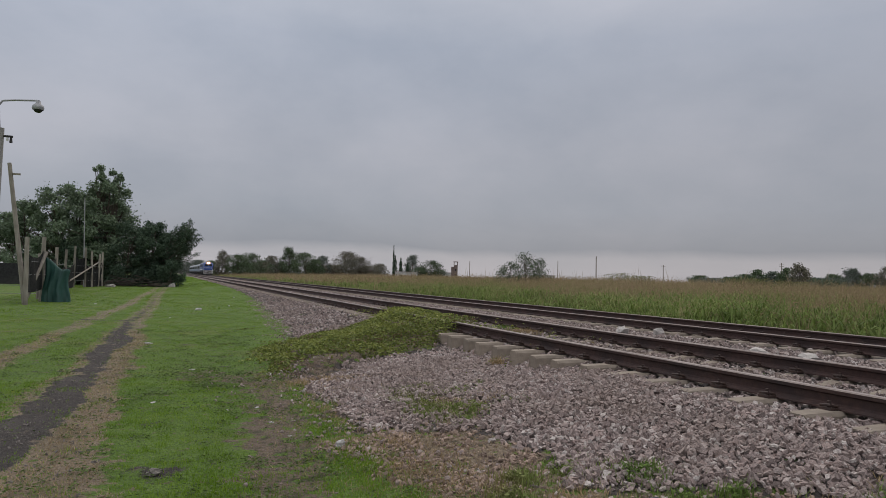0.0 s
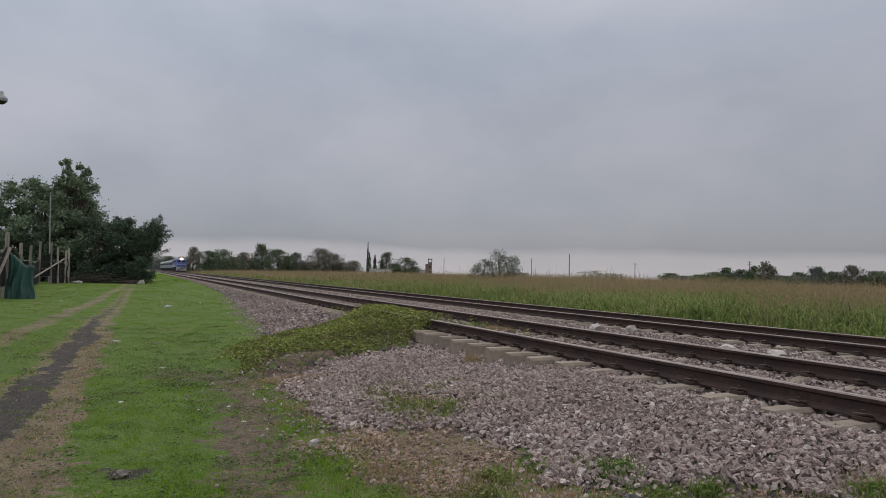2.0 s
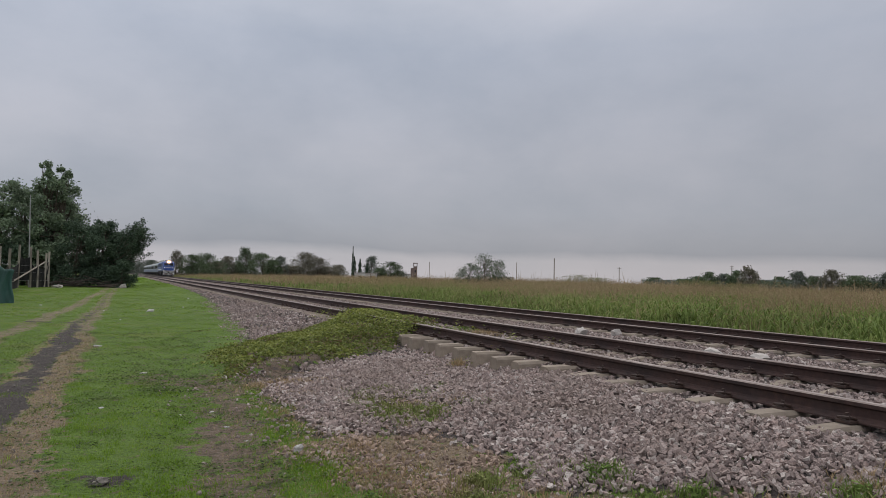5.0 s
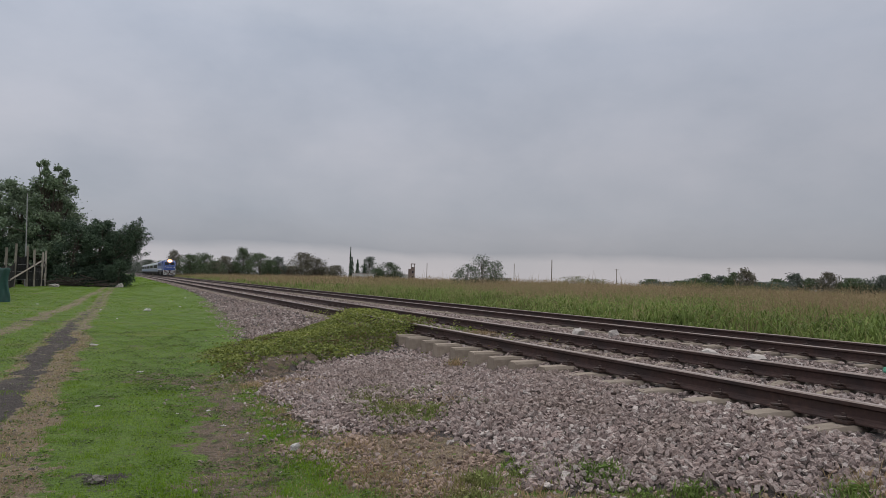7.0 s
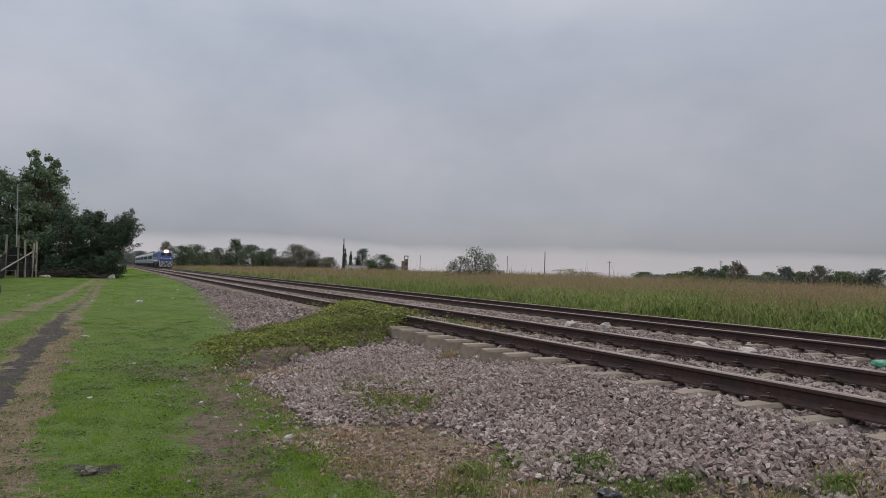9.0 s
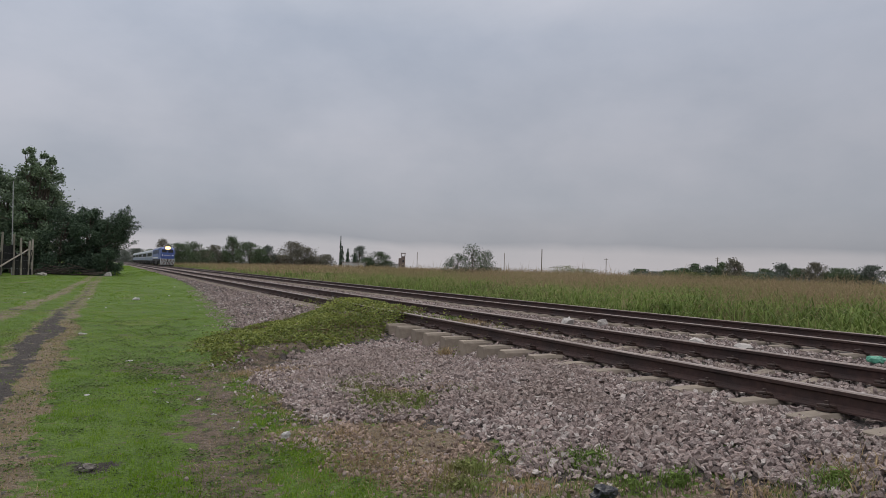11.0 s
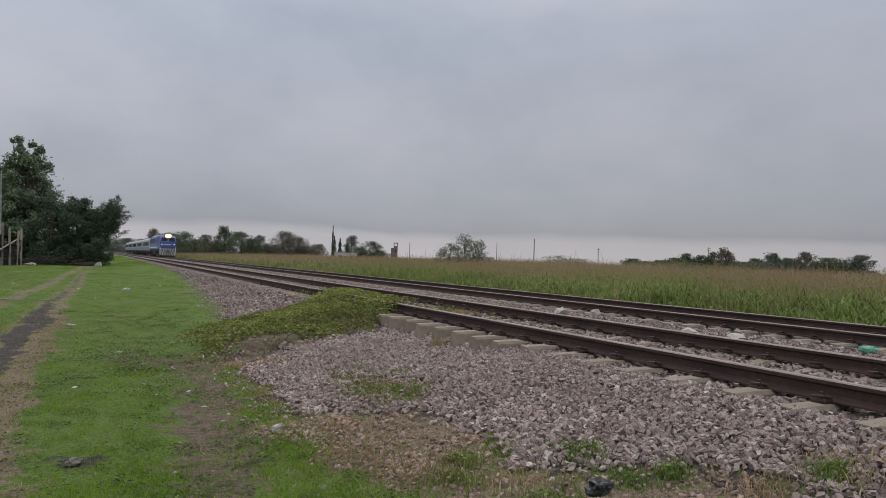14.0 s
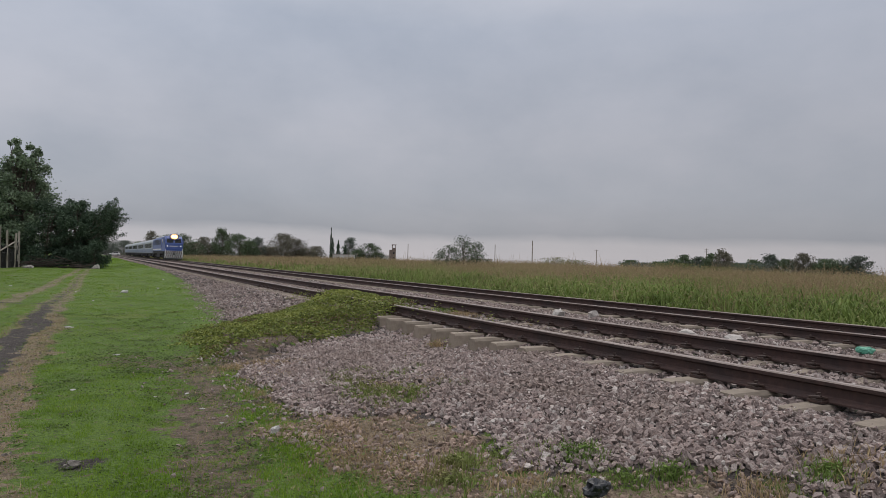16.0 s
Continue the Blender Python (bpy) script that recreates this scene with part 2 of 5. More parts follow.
M_COACHBLUE = mat("blue_coach_band", (0.07, 0.13, 0.33), (0.085, 0.155, 0.37), (0.07, 0.11, 0.26), 3, 0.4, 0.45, 0.0, 0.05)
M_COACHBAND = mat("grey_blue_coach_band", (0.17, 0.215, 0.31), (0.205, 0.25, 0.345), (0.16, 0.19, 0.25), 3, 0.4, 0.5, 0.0, 0.05)
M_ROOF = mat("grey_roof_paint", (0.45, 0.46, 0.48), (0.52, 0.53, 0.55), (0.36, 0.36, 0.37), 3, 0.4, 0.55, 0.1, 0.08)
M_WHITE = mat("white_paint", (0.74, 0.73, 0.71), (0.80, 0.79, 0.77), (0.62, 0.60, 0.57), 5, 1, 0.5, bump=0.05)
M_BLACK = mat("black_underframe", (0.018, 0.017, 0.017), (0.035, 0.032, 0.030), (0.05, 0.042, 0.036), 6, 1, 0.7, 0.1, 0.2)
M_MAROON = mat("maroon_paint", (0.13, 0.04, 0.04), (0.17, 0.055, 0.052), (0.09, 0.035, 0.035), 6, 1, 0.55, bump=0.05)
M_RED = mat("red_paint", (0.36, 0.045, 0.03), (0.42, 0.06, 0.04), None, 6, 1, 0.5, bump=0.05)
M_GLASS = mat("dark_window_glass", (0.012, 0.014, 0.018), (0.022, 0.025, 0.03), None, 3, 1, 0.08, bump=0)
M_LAMP = glow("lit_headlight", (1.0, 0.80, 0.52), 6.0)
# orange glow for the halo round the headlights
M_HALO = glow("headlight_halo", (1.0, 0.50, 0.19), 1.4)
M_MARKER = glow("lit_marker_lamp", (0.9, 0.93, 1.0), 0.7)
M_BRICK = mat("orange_brick", (0.25, 0.16, 0.125), (0.31, 0.205, 0.16), (0.22, 0.13, 0.10), 4, 0.3, 0.9, bump=0.2)
M_TOWER = mat("brown_tower_brick", (0.17, 0.128, 0.11), (0.22, 0.165, 0.14), (0.14, 0.11, 0.098), 4, 0.3, 0.9, bump=0.2)
M_PALEWALL = mat("whitewashed_wall", (0.52, 0.51, 0.49), (0.60, 0.59, 0.57), (0.40, 0.37, 0.34), 2, 0.3, 0.9, bump=0.1)
M_ROOFTIN = mat("tin_roof", (0.34, 0.30, 0.28), (0.42, 0.38, 0.36), (0.28, 0.20, 0.17), 3, 0.3, 0.6, 0.3, 0.1)
M_PALESTONE = mat("pale_stone", (0.42, 0.385, 0.35), (0.54, 0.50, 0.46), (0.33, 0.29, 0.26), 9, 2, 0.9, bump=0.4, bscale=30)
M_SCRAP = mat("white_litter", (0.45, 0.43, 0.40), (0.58, 0.56, 0.53), (0.33, 0.30, 0.26), 9, 2, 0.6, bump=0.2)
M_GREENBAG = mat("green_plastic", (0.10, 0.36, 0.24), (0.16, 0.45, 0.31), (0.07, 0.26, 0.18), 12, 4, 0.35, bump=0.3, bscale=30)
M_BLACKBAG = mat("black_plastic", (0.012, 0.013, 0.016), (0.022, 0.024, 0.028), None, 12, 4, 0.3, bump=0.4, bscale=30)
M_CLOD = mat("dark_clod", (0.14, 0.12, 0.105), (0.24, 0.215, 0.19), None, 16, 4, 0.95, bump=0.5, bscale=40)


def ground_material():
    m, n, l, b = base_mat("ground_cover", 0.95)

    def attr(name):
        a = n.new("ShaderNodeAttribute")
        a.attribute_name = name
        return a.outputs["Fac"]

    def masked(name, scale, gain=0.75):
        """The mask, its edge broken by noise."""
        a = n.new("ShaderNodeMath")
        a.operation = "MULTIPLY_ADD"
        a.inputs[1].default_value = gain * 2
        sub = n.new("ShaderNodeMath")
        sub.operation = "SUBTRACT"
        sub.inputs[1].default_value = 0.5
        l.new(noise_fac(n, l, scale, 0.25, 0.75, 7), sub.inputs[0])
        l.new(sub.outputs[0], a.inputs[0])
        l.new(attr(name), a.inputs[2])
        r = n.new("ShaderNodeMapRange")
        r.interpolation_type = "SMOOTHSTEP"
        r.inputs["From Min"].default_value, r.inputs["From Max"].default_value = 0.36, 0.64
        l.new(a.outputs[0], r.inputs["Value"])
        return r.outputs[0]

    grass = mixc(n, l, noise_fac(n, l, 1.1, 0.3, 0.7), (0.108, 0.195, 0.017), (0.168, 0.272, 0.029))
    grass = mixc(n, l, noise_fac(n, l, 35, 0.35, 0.7), grass, (0.075, 0.125, 0.022))
    grass = mixc(n, l, noise_fac(n, l, 0.5, 0.56, 0.76), grass, (0.19, 0.20, 0.05))
    grass = mixc(n, l, noise_fac(n, l, 4.5, 0.60, 0.76, 7), grass, (0.13, 0.115, 0.045))
    soil = mixc(n, l, noise_fac(n, l, 20), (0.10, 0.07, 0.047), (0.23, 0.162, 0.112))
    soil = mixc(n, l, noise_fac(n, l, 75, 0.52, 0.66, 4), soil, (0.27, 0.22, 0.18))
    soil = mixc(n, l, noise_fac(n, l, 7, 0.5, 0.66, 7), soil, (0.065, 0.062, 0.025))
    tan = mixc(n, l, noise_fac(n, l, 34, 0.3, 0.7, 8), (0.165, 0.122, 0.082), (0.34, 0.26, 0.175))
    tan = mixc(n, l, noise_fac(n, l, 70, 0.54, 0.68, 4), tan, (0.36, 0.29, 0.21))
    tan = mixc(n, l, noise_fac(n, l, 2.2, 0.5, 0.75, 7), tan, (0.13, 0.105, 0.055))
    dark = mixc(n, l, noise_fac(n, l, 16, 0.3, 0.7), (0.028, 0.022, 0.019), (0.072, 0.058, 0.048))
    dark = mixc(n, l, noise_fac(n, l, 80, 0.55, 0.68, 4), dark, (0.19, 0.165, 0.145))
    dark = mixc(n, l, noise_fac(n, l, 3.0, 0.55, 0.72), dark, (0.105, 0.09, 0.076))
    # ballast bed, its colour darkened for the shade between the stones
    grit = mixc(n, l, noise_fac(n, l, 22, 0.3, 0.7), (0.05, 0.04, 0.036), (0.115, 0.095, 0.087))
    field = mixc(n, l, noise_fac(n, l, 0.25, 0.3, 0.7), (0.15, 0.115, 0.07), (0.115, 0.125, 0.055))
    col = grass
    for name, c, s in (("field", field, 0.6), ("tan", tan, 9.0), ("dark", dark, 5.0), ("soil", soil, 9.0), ("grit", grit, 5.0)):
        col = mixc(n, l, masked(name, s), col, c)
    l.new(col, b.inputs["Base Color"])
    bp = n.new("ShaderNodeBump")
    bp.inputs["Strength"].default_value, bp.inputs["Distance"].default_value = 0.9, 0.05
    l.new(noise_fac(n, l, 45, 0.2, 0.8, 8), bp.inputs["Height"])
    l.new(bp.outputs[0], b.inputs["Normal"])
    return m


M_GROUND = ground_material()

# ---- builders ----


def part(name, bm, material, parent=None, label="", smooth=False):
    me = bpy.data.meshes.new(name)
    bm.to_mesh(me)
    bm.free()
    return finish(name, me, material, parent, label, smooth)


def finish(name, me, material, parent=None, label="", smooth=False):
    for m in material if isinstance(material, (list, tuple)) else [material]:
        me.materials.append(m)
    if smooth:
        me.polygons.foreach_set("use_smooth", [True] * len(me.polygons))
    ob = new(name, me)
    ob.parent = parent
    if label:
        ob["label"] = label
    return ob


def tris(name, verts, faces, material, parent=None, label=""):
    """A large mesh of triangles from numpy arrays."""
    verts, faces = np.ascontiguousarray(verts, np.float32), np.ascontiguousarray(faces, np.int32)
    me = bpy.data.meshes.new(name)
    me.vertices.add(len(verts))
    me.vertices.foreach_set("co", verts.ravel())
    me.loops.add(faces.size)
    me.loops.foreach_set("vertex_index", faces.ravel())
    me.polygons.add(len(faces))
    me.polygons.foreach_set("loop_start", np.arange(0, faces.size, 3, dtype=np.int32))
    me.update(calc_edges=True)
    me.validate()
    me.shade_flat()
    return finish(name, me, material, parent, label)


def box(bm, x0, x1, y0, y1, z0, z1, bevel=0.0):
    r = bmesh.ops.create_cube(bm, size=1, matrix=Matrix.LocRotScale(((x0 + x1) / 2, (y0 + y1) / 2, (z0 + z1) / 2), None, (x1 - x0, y1 - y0, z1 - z0)))
    if bevel:
        edges = {e for v in r["verts"] for e in v.link_edges}
        bmesh.ops.bevel(bm, geom=list(edges), offset=bevel, segments=2, affect="EDGES", profile=0.6)
    return bm


def boxed(x0, x1, y0, y1, z0, z1, bevel=0.0):
    return box(bmesh.new(), x0, x1, y0, y1, z0, z1, bevel)


def rod(bm, a, b, r0, r1=None, n=8):
    a, b = Vector(a), Vector(b)
    d = b - a
    q = d.to_track_quat("Z", "Y").to_matrix().to_4x4()
    bmesh.ops.create_cone(bm, cap_ends=True, segments=n, radius1=r0, radius2=r0 if r1 is None else r1, depth=d.length, matrix=Matrix.Translation((a + b) / 2) @ q)
    return bm


def rodded(a, b, r0, r1=None, n=8):
    return rod(bmesh.new(), a, b, r0, r1, n)


def branchy(bm, pts, r0, r1, n=7):
    """A tapered bent limb through pts."""
    for i in range(len(pts) - 1):
        f0, f1 = i / (len(pts) - 1), (i + 1) / (len(pts) - 1)
        rod(bm, pts[i], pts[i + 1], r0 + (r1 - r0) * f0, r0 + (r1 - r0) * f1, n)


def prism(profile, y0, y1, bm=None):
    """A profile of (x, z) drawn along y, closed at the ends."""
    bm = bm or bmesh.new()
    a = [bm.verts.new((x, y0, z)) for x, z in profile]
    b = [bm.verts.new((x, y1, z)) for x, z in profile]
    n = len(a)
    for i in range(n):
        bm.faces.new((a[i], a[(i + 1) % n], b[(i + 1) % n], b[i]))
    bm.faces.new(a[::-1])
    bm.faces.new(b)
    bmesh.ops.recalc_face_normals(bm, faces=bm.faces[:])
    return bm


def thing(name, label, category, x=0.0, y=0.0, z=0.0, rz=0.0, group="", kind=""):
    ob = new(name)
    ob.matrix_basis = pose(x, y, z, 0, 0, rz)
    ob.empty_display_size = 0.2
    return tagged(ob, label, category, group, kind)


# ---- lie of the land ----


def step(a, b, v):
    t = np.clip((np.asarray(v, float) - a) / (b - a), 0, 1)
    return t * t * (3 - 2 * t)


def toe_x(y):
    y = np.asarray(y, float)
    return 0.10 * np.sin(y * 2.1) + 0.07 * np.sin(y * 4.7 + 1) + 0.05 * np.sin(y * 9.3 + 2) + np.interp(y, [0, 2.4, 3, 3.8, 4.3, 5.3, 6.7, 8, 10, 13, 18, 27, 39, 60], [3.9, 3.4, 2.6, 2.2, 1.9, 1.65, 1.45, 1.6, 1.8, 2.4, 2.9, 3.5, 4.0, 4.2])


def toe_z(y):
    return np.interp(y, [0, 8, 18, 27, 39, 60], [0.1, 0.08, 0.14, 0.2, 0.36, 0.40])


def mound(x, y):
    """The creeper-grown bank that climbs to the near rail, steeper on its near side."""
    x, y = np.asarray(x, float), np.asarray(y, float)
    u = (x - 1.0) / 4.3
    mid = 10.0 + 3.3 * np.clip(u, 0, 1)
    wide = (1.75 + 0.95 * np.clip(u, 0, 1)) * (1 + 0.10 * grain(x, y, 0.8, 3))
    q = np.abs(y - mid) / wide
    side = np.where(y < mid, 1 - step(0.70, 0.90, q), 1 - step(0.45, 1.0, q))
    return step(0.0, 0.22, u) * (1 - step(0.99, 1.09, u)) * side


def grain(x, y, scale, seed=0, octaves=3):
    """Smooth value noise over the plan, about -1 to 1."""
    x, y = np.asarray(x, float) / scale, np.asarray(y, float) / scale
    out, amp, total = 0.0, 1.0, 0.0
    for o in range(octaves):
        i, j = np.floor(x).astype(np.int64), np.floor(y).astype(np.int64)
        u, v = x - i, y - j
        u, v = u * u * (3 - 2 * u), v * v * (3 - 2 * v)

        def corner(a, b):
            h = (a * 374761393 + b * 668265263 + (seed + o * 17) * 2147483647) & 0xFFFFFFFF
            h = ((h ^ (h >> 13)) * 1274126177) & 0xFFFFFFFF
            return ((h ^ (h >> 16)) & 0xFFFF) / 32767.5 - 1
        n = (corner(i, j) * (1 - u) + corner(i + 1, j) * u) * (1 - v) + (corner(i, j + 1) * (1 - u) + corner(i + 1, j + 1) * u) * v
        out, total = out + n * amp, total + amp
        x, y, amp = x * 2.1 + 5.3, y * 2.1 + 1.7, amp * 0.55
    return out / total * 1.5


def ripple(x, y):
    x, y = np.asarray(x, float), np.asarray(y, float)
    return (np.sin(x * 2.3 + 0.7 * np.sin(y * 1.1)) * np.sin(y * 1.9 + 0.5 * np.sin(x * 1.7)) * 0.5
            + np.sin(x * 5.1 + y * 3.7 + 1.3) * 0.3 + np.sin(x * 0.6 - y * 0.45) * 0.6)


def land(x, y):
    x, y = np.asarray(x, float), np.asarray(y, float)
    tx, tz = toe_x(y), toe_z(y)
    zs = 0.43 - 0.19 * step(5.6, 8.0, y) * (1 - step(10.2, 11.5, y))
    low = 0.10 - 0.05 * step(0.2, 0.9, x) * (1 - step(9, 16, y))
    lawn = low + (tz - low) * step(0.0, 1.0, (x - 0.6) / np.maximum(tx - 0.6, 0.3)) + 0.014 * ripple(x, y)
    lawn = lawn + 0.10 * mound(x, y)
    u = np.clip((x - tx) / np.maximum(4.45 - tx, 0.05), 0, 1)
    bank = tz + (zs - tz) * (u * 0.75 + 0.25 * u * u) + 0.012 * ripple(x * 2, y * 2)
    bank = bank + mound(x, y) * np.maximum(0, 0.17 - 0.09 * u)
    top = np.interp(x, [4.45, 4.75, 7.3, 8.2, 9.3, 12.6, 13.4, 16.0, 30.0, 50.0, 90.0, 160.0], [0, 0.43, 0.43, 0.36, 0.36, 0.34, 0.06, 0.35, 0.6, 0.85, 0.85, 0.5])
    top = top - 0.42 * step(26, 55, x) * (1 - step(35, 75, y)) * (1 - step(90, 150, x))
    top = top + step(20, 60, x) * 0.12 * np.sin(x * 0.09 + y * 0.05)
    top = np.where(x < 4.85, zs + (0.43 - zs) * np.clip((x - 4.45) / 0.4, 0, 1), top)
    z = np.where(x < tx, lawn, np.where(x < 4.45, bank, top))
    far = step(120, 400, np.hypot(x, y))
    return z * (1 - far * np.where(x > 14, 0.7, 0.0))


def rut_r(y):
    return np.interp(y, [2, 4, 5.2, 6.7, 8.2, 10.4, 13.4, 18.1, 26, 49, 60], [-1.95, -1.45, -1.22, -1.06, -0.98, -0.95, -0.87, -0.91, -0.60, -0.35, -0.1])


def bare_foot(x, y):
    """Earth and dead grass showing between the stones at the foot of the bank."""
    q = np.hypot((x - 1.95 - 0.25 * (4.6 - y)) / 0.72, (y - 4.6) / 1.15) + 0.35 * grain(x, y, 0.35, 10, 4)
    q2 = np.hypot((x - 2.55) / 0.6, (y - 5.9) / 1.1) + 0.35 * grain(x, y, 0.35, 11, 4)
    q3 = np.hypot((y - 4.95 + 0.7 * x) / 0.38, np.maximum(0, np.abs(x - 2.6) - 0.8) / 0.3) + 0.45 * grain(x, y, 0.3, 14, 4)
    return np.maximum.reduce([1 - step(0.55, 1.15, q), 0.8 * (1 - step(0.3, 1.2, q2)), 0.85 * (1 - step(0.5, 1.15, q3))])


def masks(x, y):
    x, y = np.asarray(x, float), np.asarray(y, float)
    hw = np.interp(y, [2, 5.2, 6.7, 8.2, 10.4, 13.4, 18.1, 26, 49], [0.20, 0.24, 0.28, 0.26, 0.16, 0.22, 0.12, 0.10, 0.08])
    x = x + 0.05 * np.sin(y * 1.7) * step(6, 9, y) + 0.05 * grain(x, y, 0.5, 1)
    hw = hw * (1 + 0.35 * grain(x, y, 0.45, 2, 4))
    d = np.abs(x - rut_r(y))
    dark = 1 - step(0.8, 1.2, d / hw)
    spot = np.hypot((x + 0.07) / 0.17, (y - 4.82) / 0.26) + 0.5 * grain(x, y, 0.2, 4)
    dark = np.maximum(dark, 0.8 * (1 - step(0.5, 1.1, spot)))
    seg = np.abs(y - 19.6 + 0.3 * (x + 1.6)) / 0.4
    dark = np.maximum(dark, 0.7 * (1 - step(0.6, 1.2, seg)) * step(-2.3, -2.1, x) * (1 - step(-1.0, -0.9, x)))
    dark = dark * np.interp(y, [15, 24, 60], [1.0, 0.45, 0.3])
    right = x - rut_r(y) - hw
    wide = np.interp(y, [2, 4.5, 5.2, 6.7, 8.2, 10.4, 13.4, 18, 27, 60], [1.1, 0.85, 0.62, 0.40, 0.32, 0.40, 0.30, 0.36, 0.22, 0.14])
    tan = step(-0.15, 0.0, right) * (1 - step(0.6, 1.15, right / wide + 0.3 * grain(x, y, 0.4, 5))) * np.interp(y, [0, 14, 25, 60], [1.0, 0.85, 0.6, 0.75])
    tan = np.maximum(tan, 0.65 * (1 - step(0.6, 1.5, d / (hw + 0.14))))
    xl = np.interp(y, [5, 11.4, 16.5, 27.7, 49, 60], [-2.5, -2.25, -2.06, -1.45, -0.94, -0.7])
    tan = np.maximum(tan, 0.72 * (1 - step(0.5, 1.4, np.abs(x - xl) / 0.24 + 0.35 * grain(x, y, 0.6, 6))))
    worn = np.abs(x - np.interp(y, [3.4, 4.2, 5, 6.4, 8.6, 9.6], [0.6, 0.69, 0.8, 1.0, 1.14, 0.95])) / np.interp(y, [4, 6.4, 8.6, 9.6], [0.24, 0.27, 0.36, 0.45])
    soil = 0.82 * (1 - step(0.4, 1.65, worn + 0.75 * grain(x, y, 0.42, 7, 4))) * (1 - step(8.6, 10.2, y)) * step(2.8, 3.8, y)
    soil = np.maximum(soil, 0.55 * (1 - step(0.3, 1.2, np.hypot((x - 0.45) / 0.45, (y - 9.2) / 0.8) + 0.4 * grain(x, y, 0.4, 8))))
    soil = np.maximum(soil, mound(x, y) * 0.95)
    tx = toe_x(y)
    grit = step(-0.1, 0.25, x - tx) * (1 - step(12.9, 13.3, x)) * (1 - mound(x, y))
    dry = bare_foot(x, y)
    tan = np.maximum(tan, 0.9 * dry)
    scarp = 1 - step(0.4, 1.2, np.hypot((x - 1.95) / 0.75, (y - 8.75 - 0.45 * (x - 1.95)) / 0.5) + 0.25 * grain(x, y, 0.3, 9))
    soil = np.maximum(np.maximum(soil, scarp), 0.4 * dry)
    grit = grit * (1 - 0.92 * dry) * (1 - 0.85 * scarp)
    field = step(13.2, 13.9, x)
    return {"dark": dark, "tan": tan, "soil": soil, "grit": grit, "field": field}


def build_ground():
    def spread(a, b, fine, lo, hi):
        mid = list(np.arange(a, b, fine))
        up, s = [b], fine
        while up[-1] < hi:
            s *= 1.22
            up.append(up[-1] + s)
        dn, s = [a], fine
        while dn[-1] > lo:
            s *= 1.22
            dn.append(dn[-1] - s)
        return np.array(sorted(dn[1:]) + mid + up)
    xs, ys = spread(-3.6, 13.6, 0.11, -2500, 2500), spread(1.0, 19.0, 0.12, -600, 3500)
    gx, gy = np.meshgrid(xs, ys)
    gz = land(gx, gy)
    nx, ny = len(xs), len(ys)
    idx = np.arange(nx * ny).reshape(ny, nx)
    a, b, c, d = idx[:-1, :-1].ravel(), idx[:-1, 1:].ravel(), idx[1:, 1:].ravel(), idx[1:, :-1].ravel()
    faces = np.concatenate([np.stack([a, b, c], 1), np.stack([a, c, d], 1)])
    ob = tris("ground", np.stack([gx.ravel(), gy.ravel(), gz.ravel()], 1), faces, M_GROUND)
    ob.data.polygons.foreach_set("use_smooth", [True] * len(ob.data.polygons))
    for name, v in masks(gx.ravel(), gy.ravel()).items():
        at = ob.data.attributes.new(name, "FLOAT", "POINT")
        at.data.foreach_set("value", np.ascontiguousarray(v, np.float32))
    tagged(ob, "green verge with a rutted dirt track beside the railway bank", "ground", kind="structure")


build_ground()

# ---- railway ----
NEAR, FAR_T, GAUGE = 5.82, 10.97, 1.70
NEAR_Z, FAR_Z = 0.64, 0.57


def rail_bm(y0, y1):
    prof = [(-0.070, 0), (0.070, 0), (0.070, 0.012), (0.020, 0.028), (0.009, 0.045), (0.009, 0.108), (0.034, 0.122), (0.036, 0.150), (0.028, 0.160), (-0.028, 0.160), (-0.036, 0.150), (-0.034, 0.122), (-0.009, 0.108), (-0.009, 0.045), (-0.020, 0.028), (-0.070, 0.012)]
    bm = prism(prof, y0, y1)
    for f in bm.faces:
        c = f.calc_center_median()
        if c.z > 0.145 and abs(f.normal.y) < 0.5:
            f.material_index = 1
    return bm


def sleeper_mesh():
    """Prestressed concrete sleeper: raised rail seats, waisted middle, sloped sides."""
    bm = bmesh.new()
    secs = [(-1.36, 0.098, 0.0), (-1.33, 0.106, 0.008), (-0.98, 0.112, 0.008), (-0.72, 0.108, 0.0), (-0.45, 0.092, -0.03), (0.45, 0.092, -0.03), (0.72, 0.108, 0.0), (0.98, 0.112, 0.008), (1.33, 0.106, 0.008), (1.36, 0.098, 0.0)]
    rings = []
    for x, w, dz in secs:
        w *= 0.88
        rings.append([bm.verts.new(v) for v in ((x, -w - 0.03, -0.23), (x, -w, -0.03 + dz), (x, -w + 0.025, dz), (x, w - 0.025, dz), (x, w, -0.03 + dz), (x, w + 0.03, -0.23))])
    for a, b in zip(rings, rings[1:]):
        for i in range(6):
            bm.faces.new((a[i], a[(i + 1) % 6], b[(i + 1) % 6], b[i]))
    bm.faces.new(rings[0])
    bm.faces.new(rings[-1][::-1])
    bmesh.ops.recalc_face_normals(bm, faces=bm.faces[:])
    me = bpy.data.meshes.new("sleeper")
    bm.to_mesh(me)
    bm.free()
    me.materials.append(M_SLEEPER)
    return me


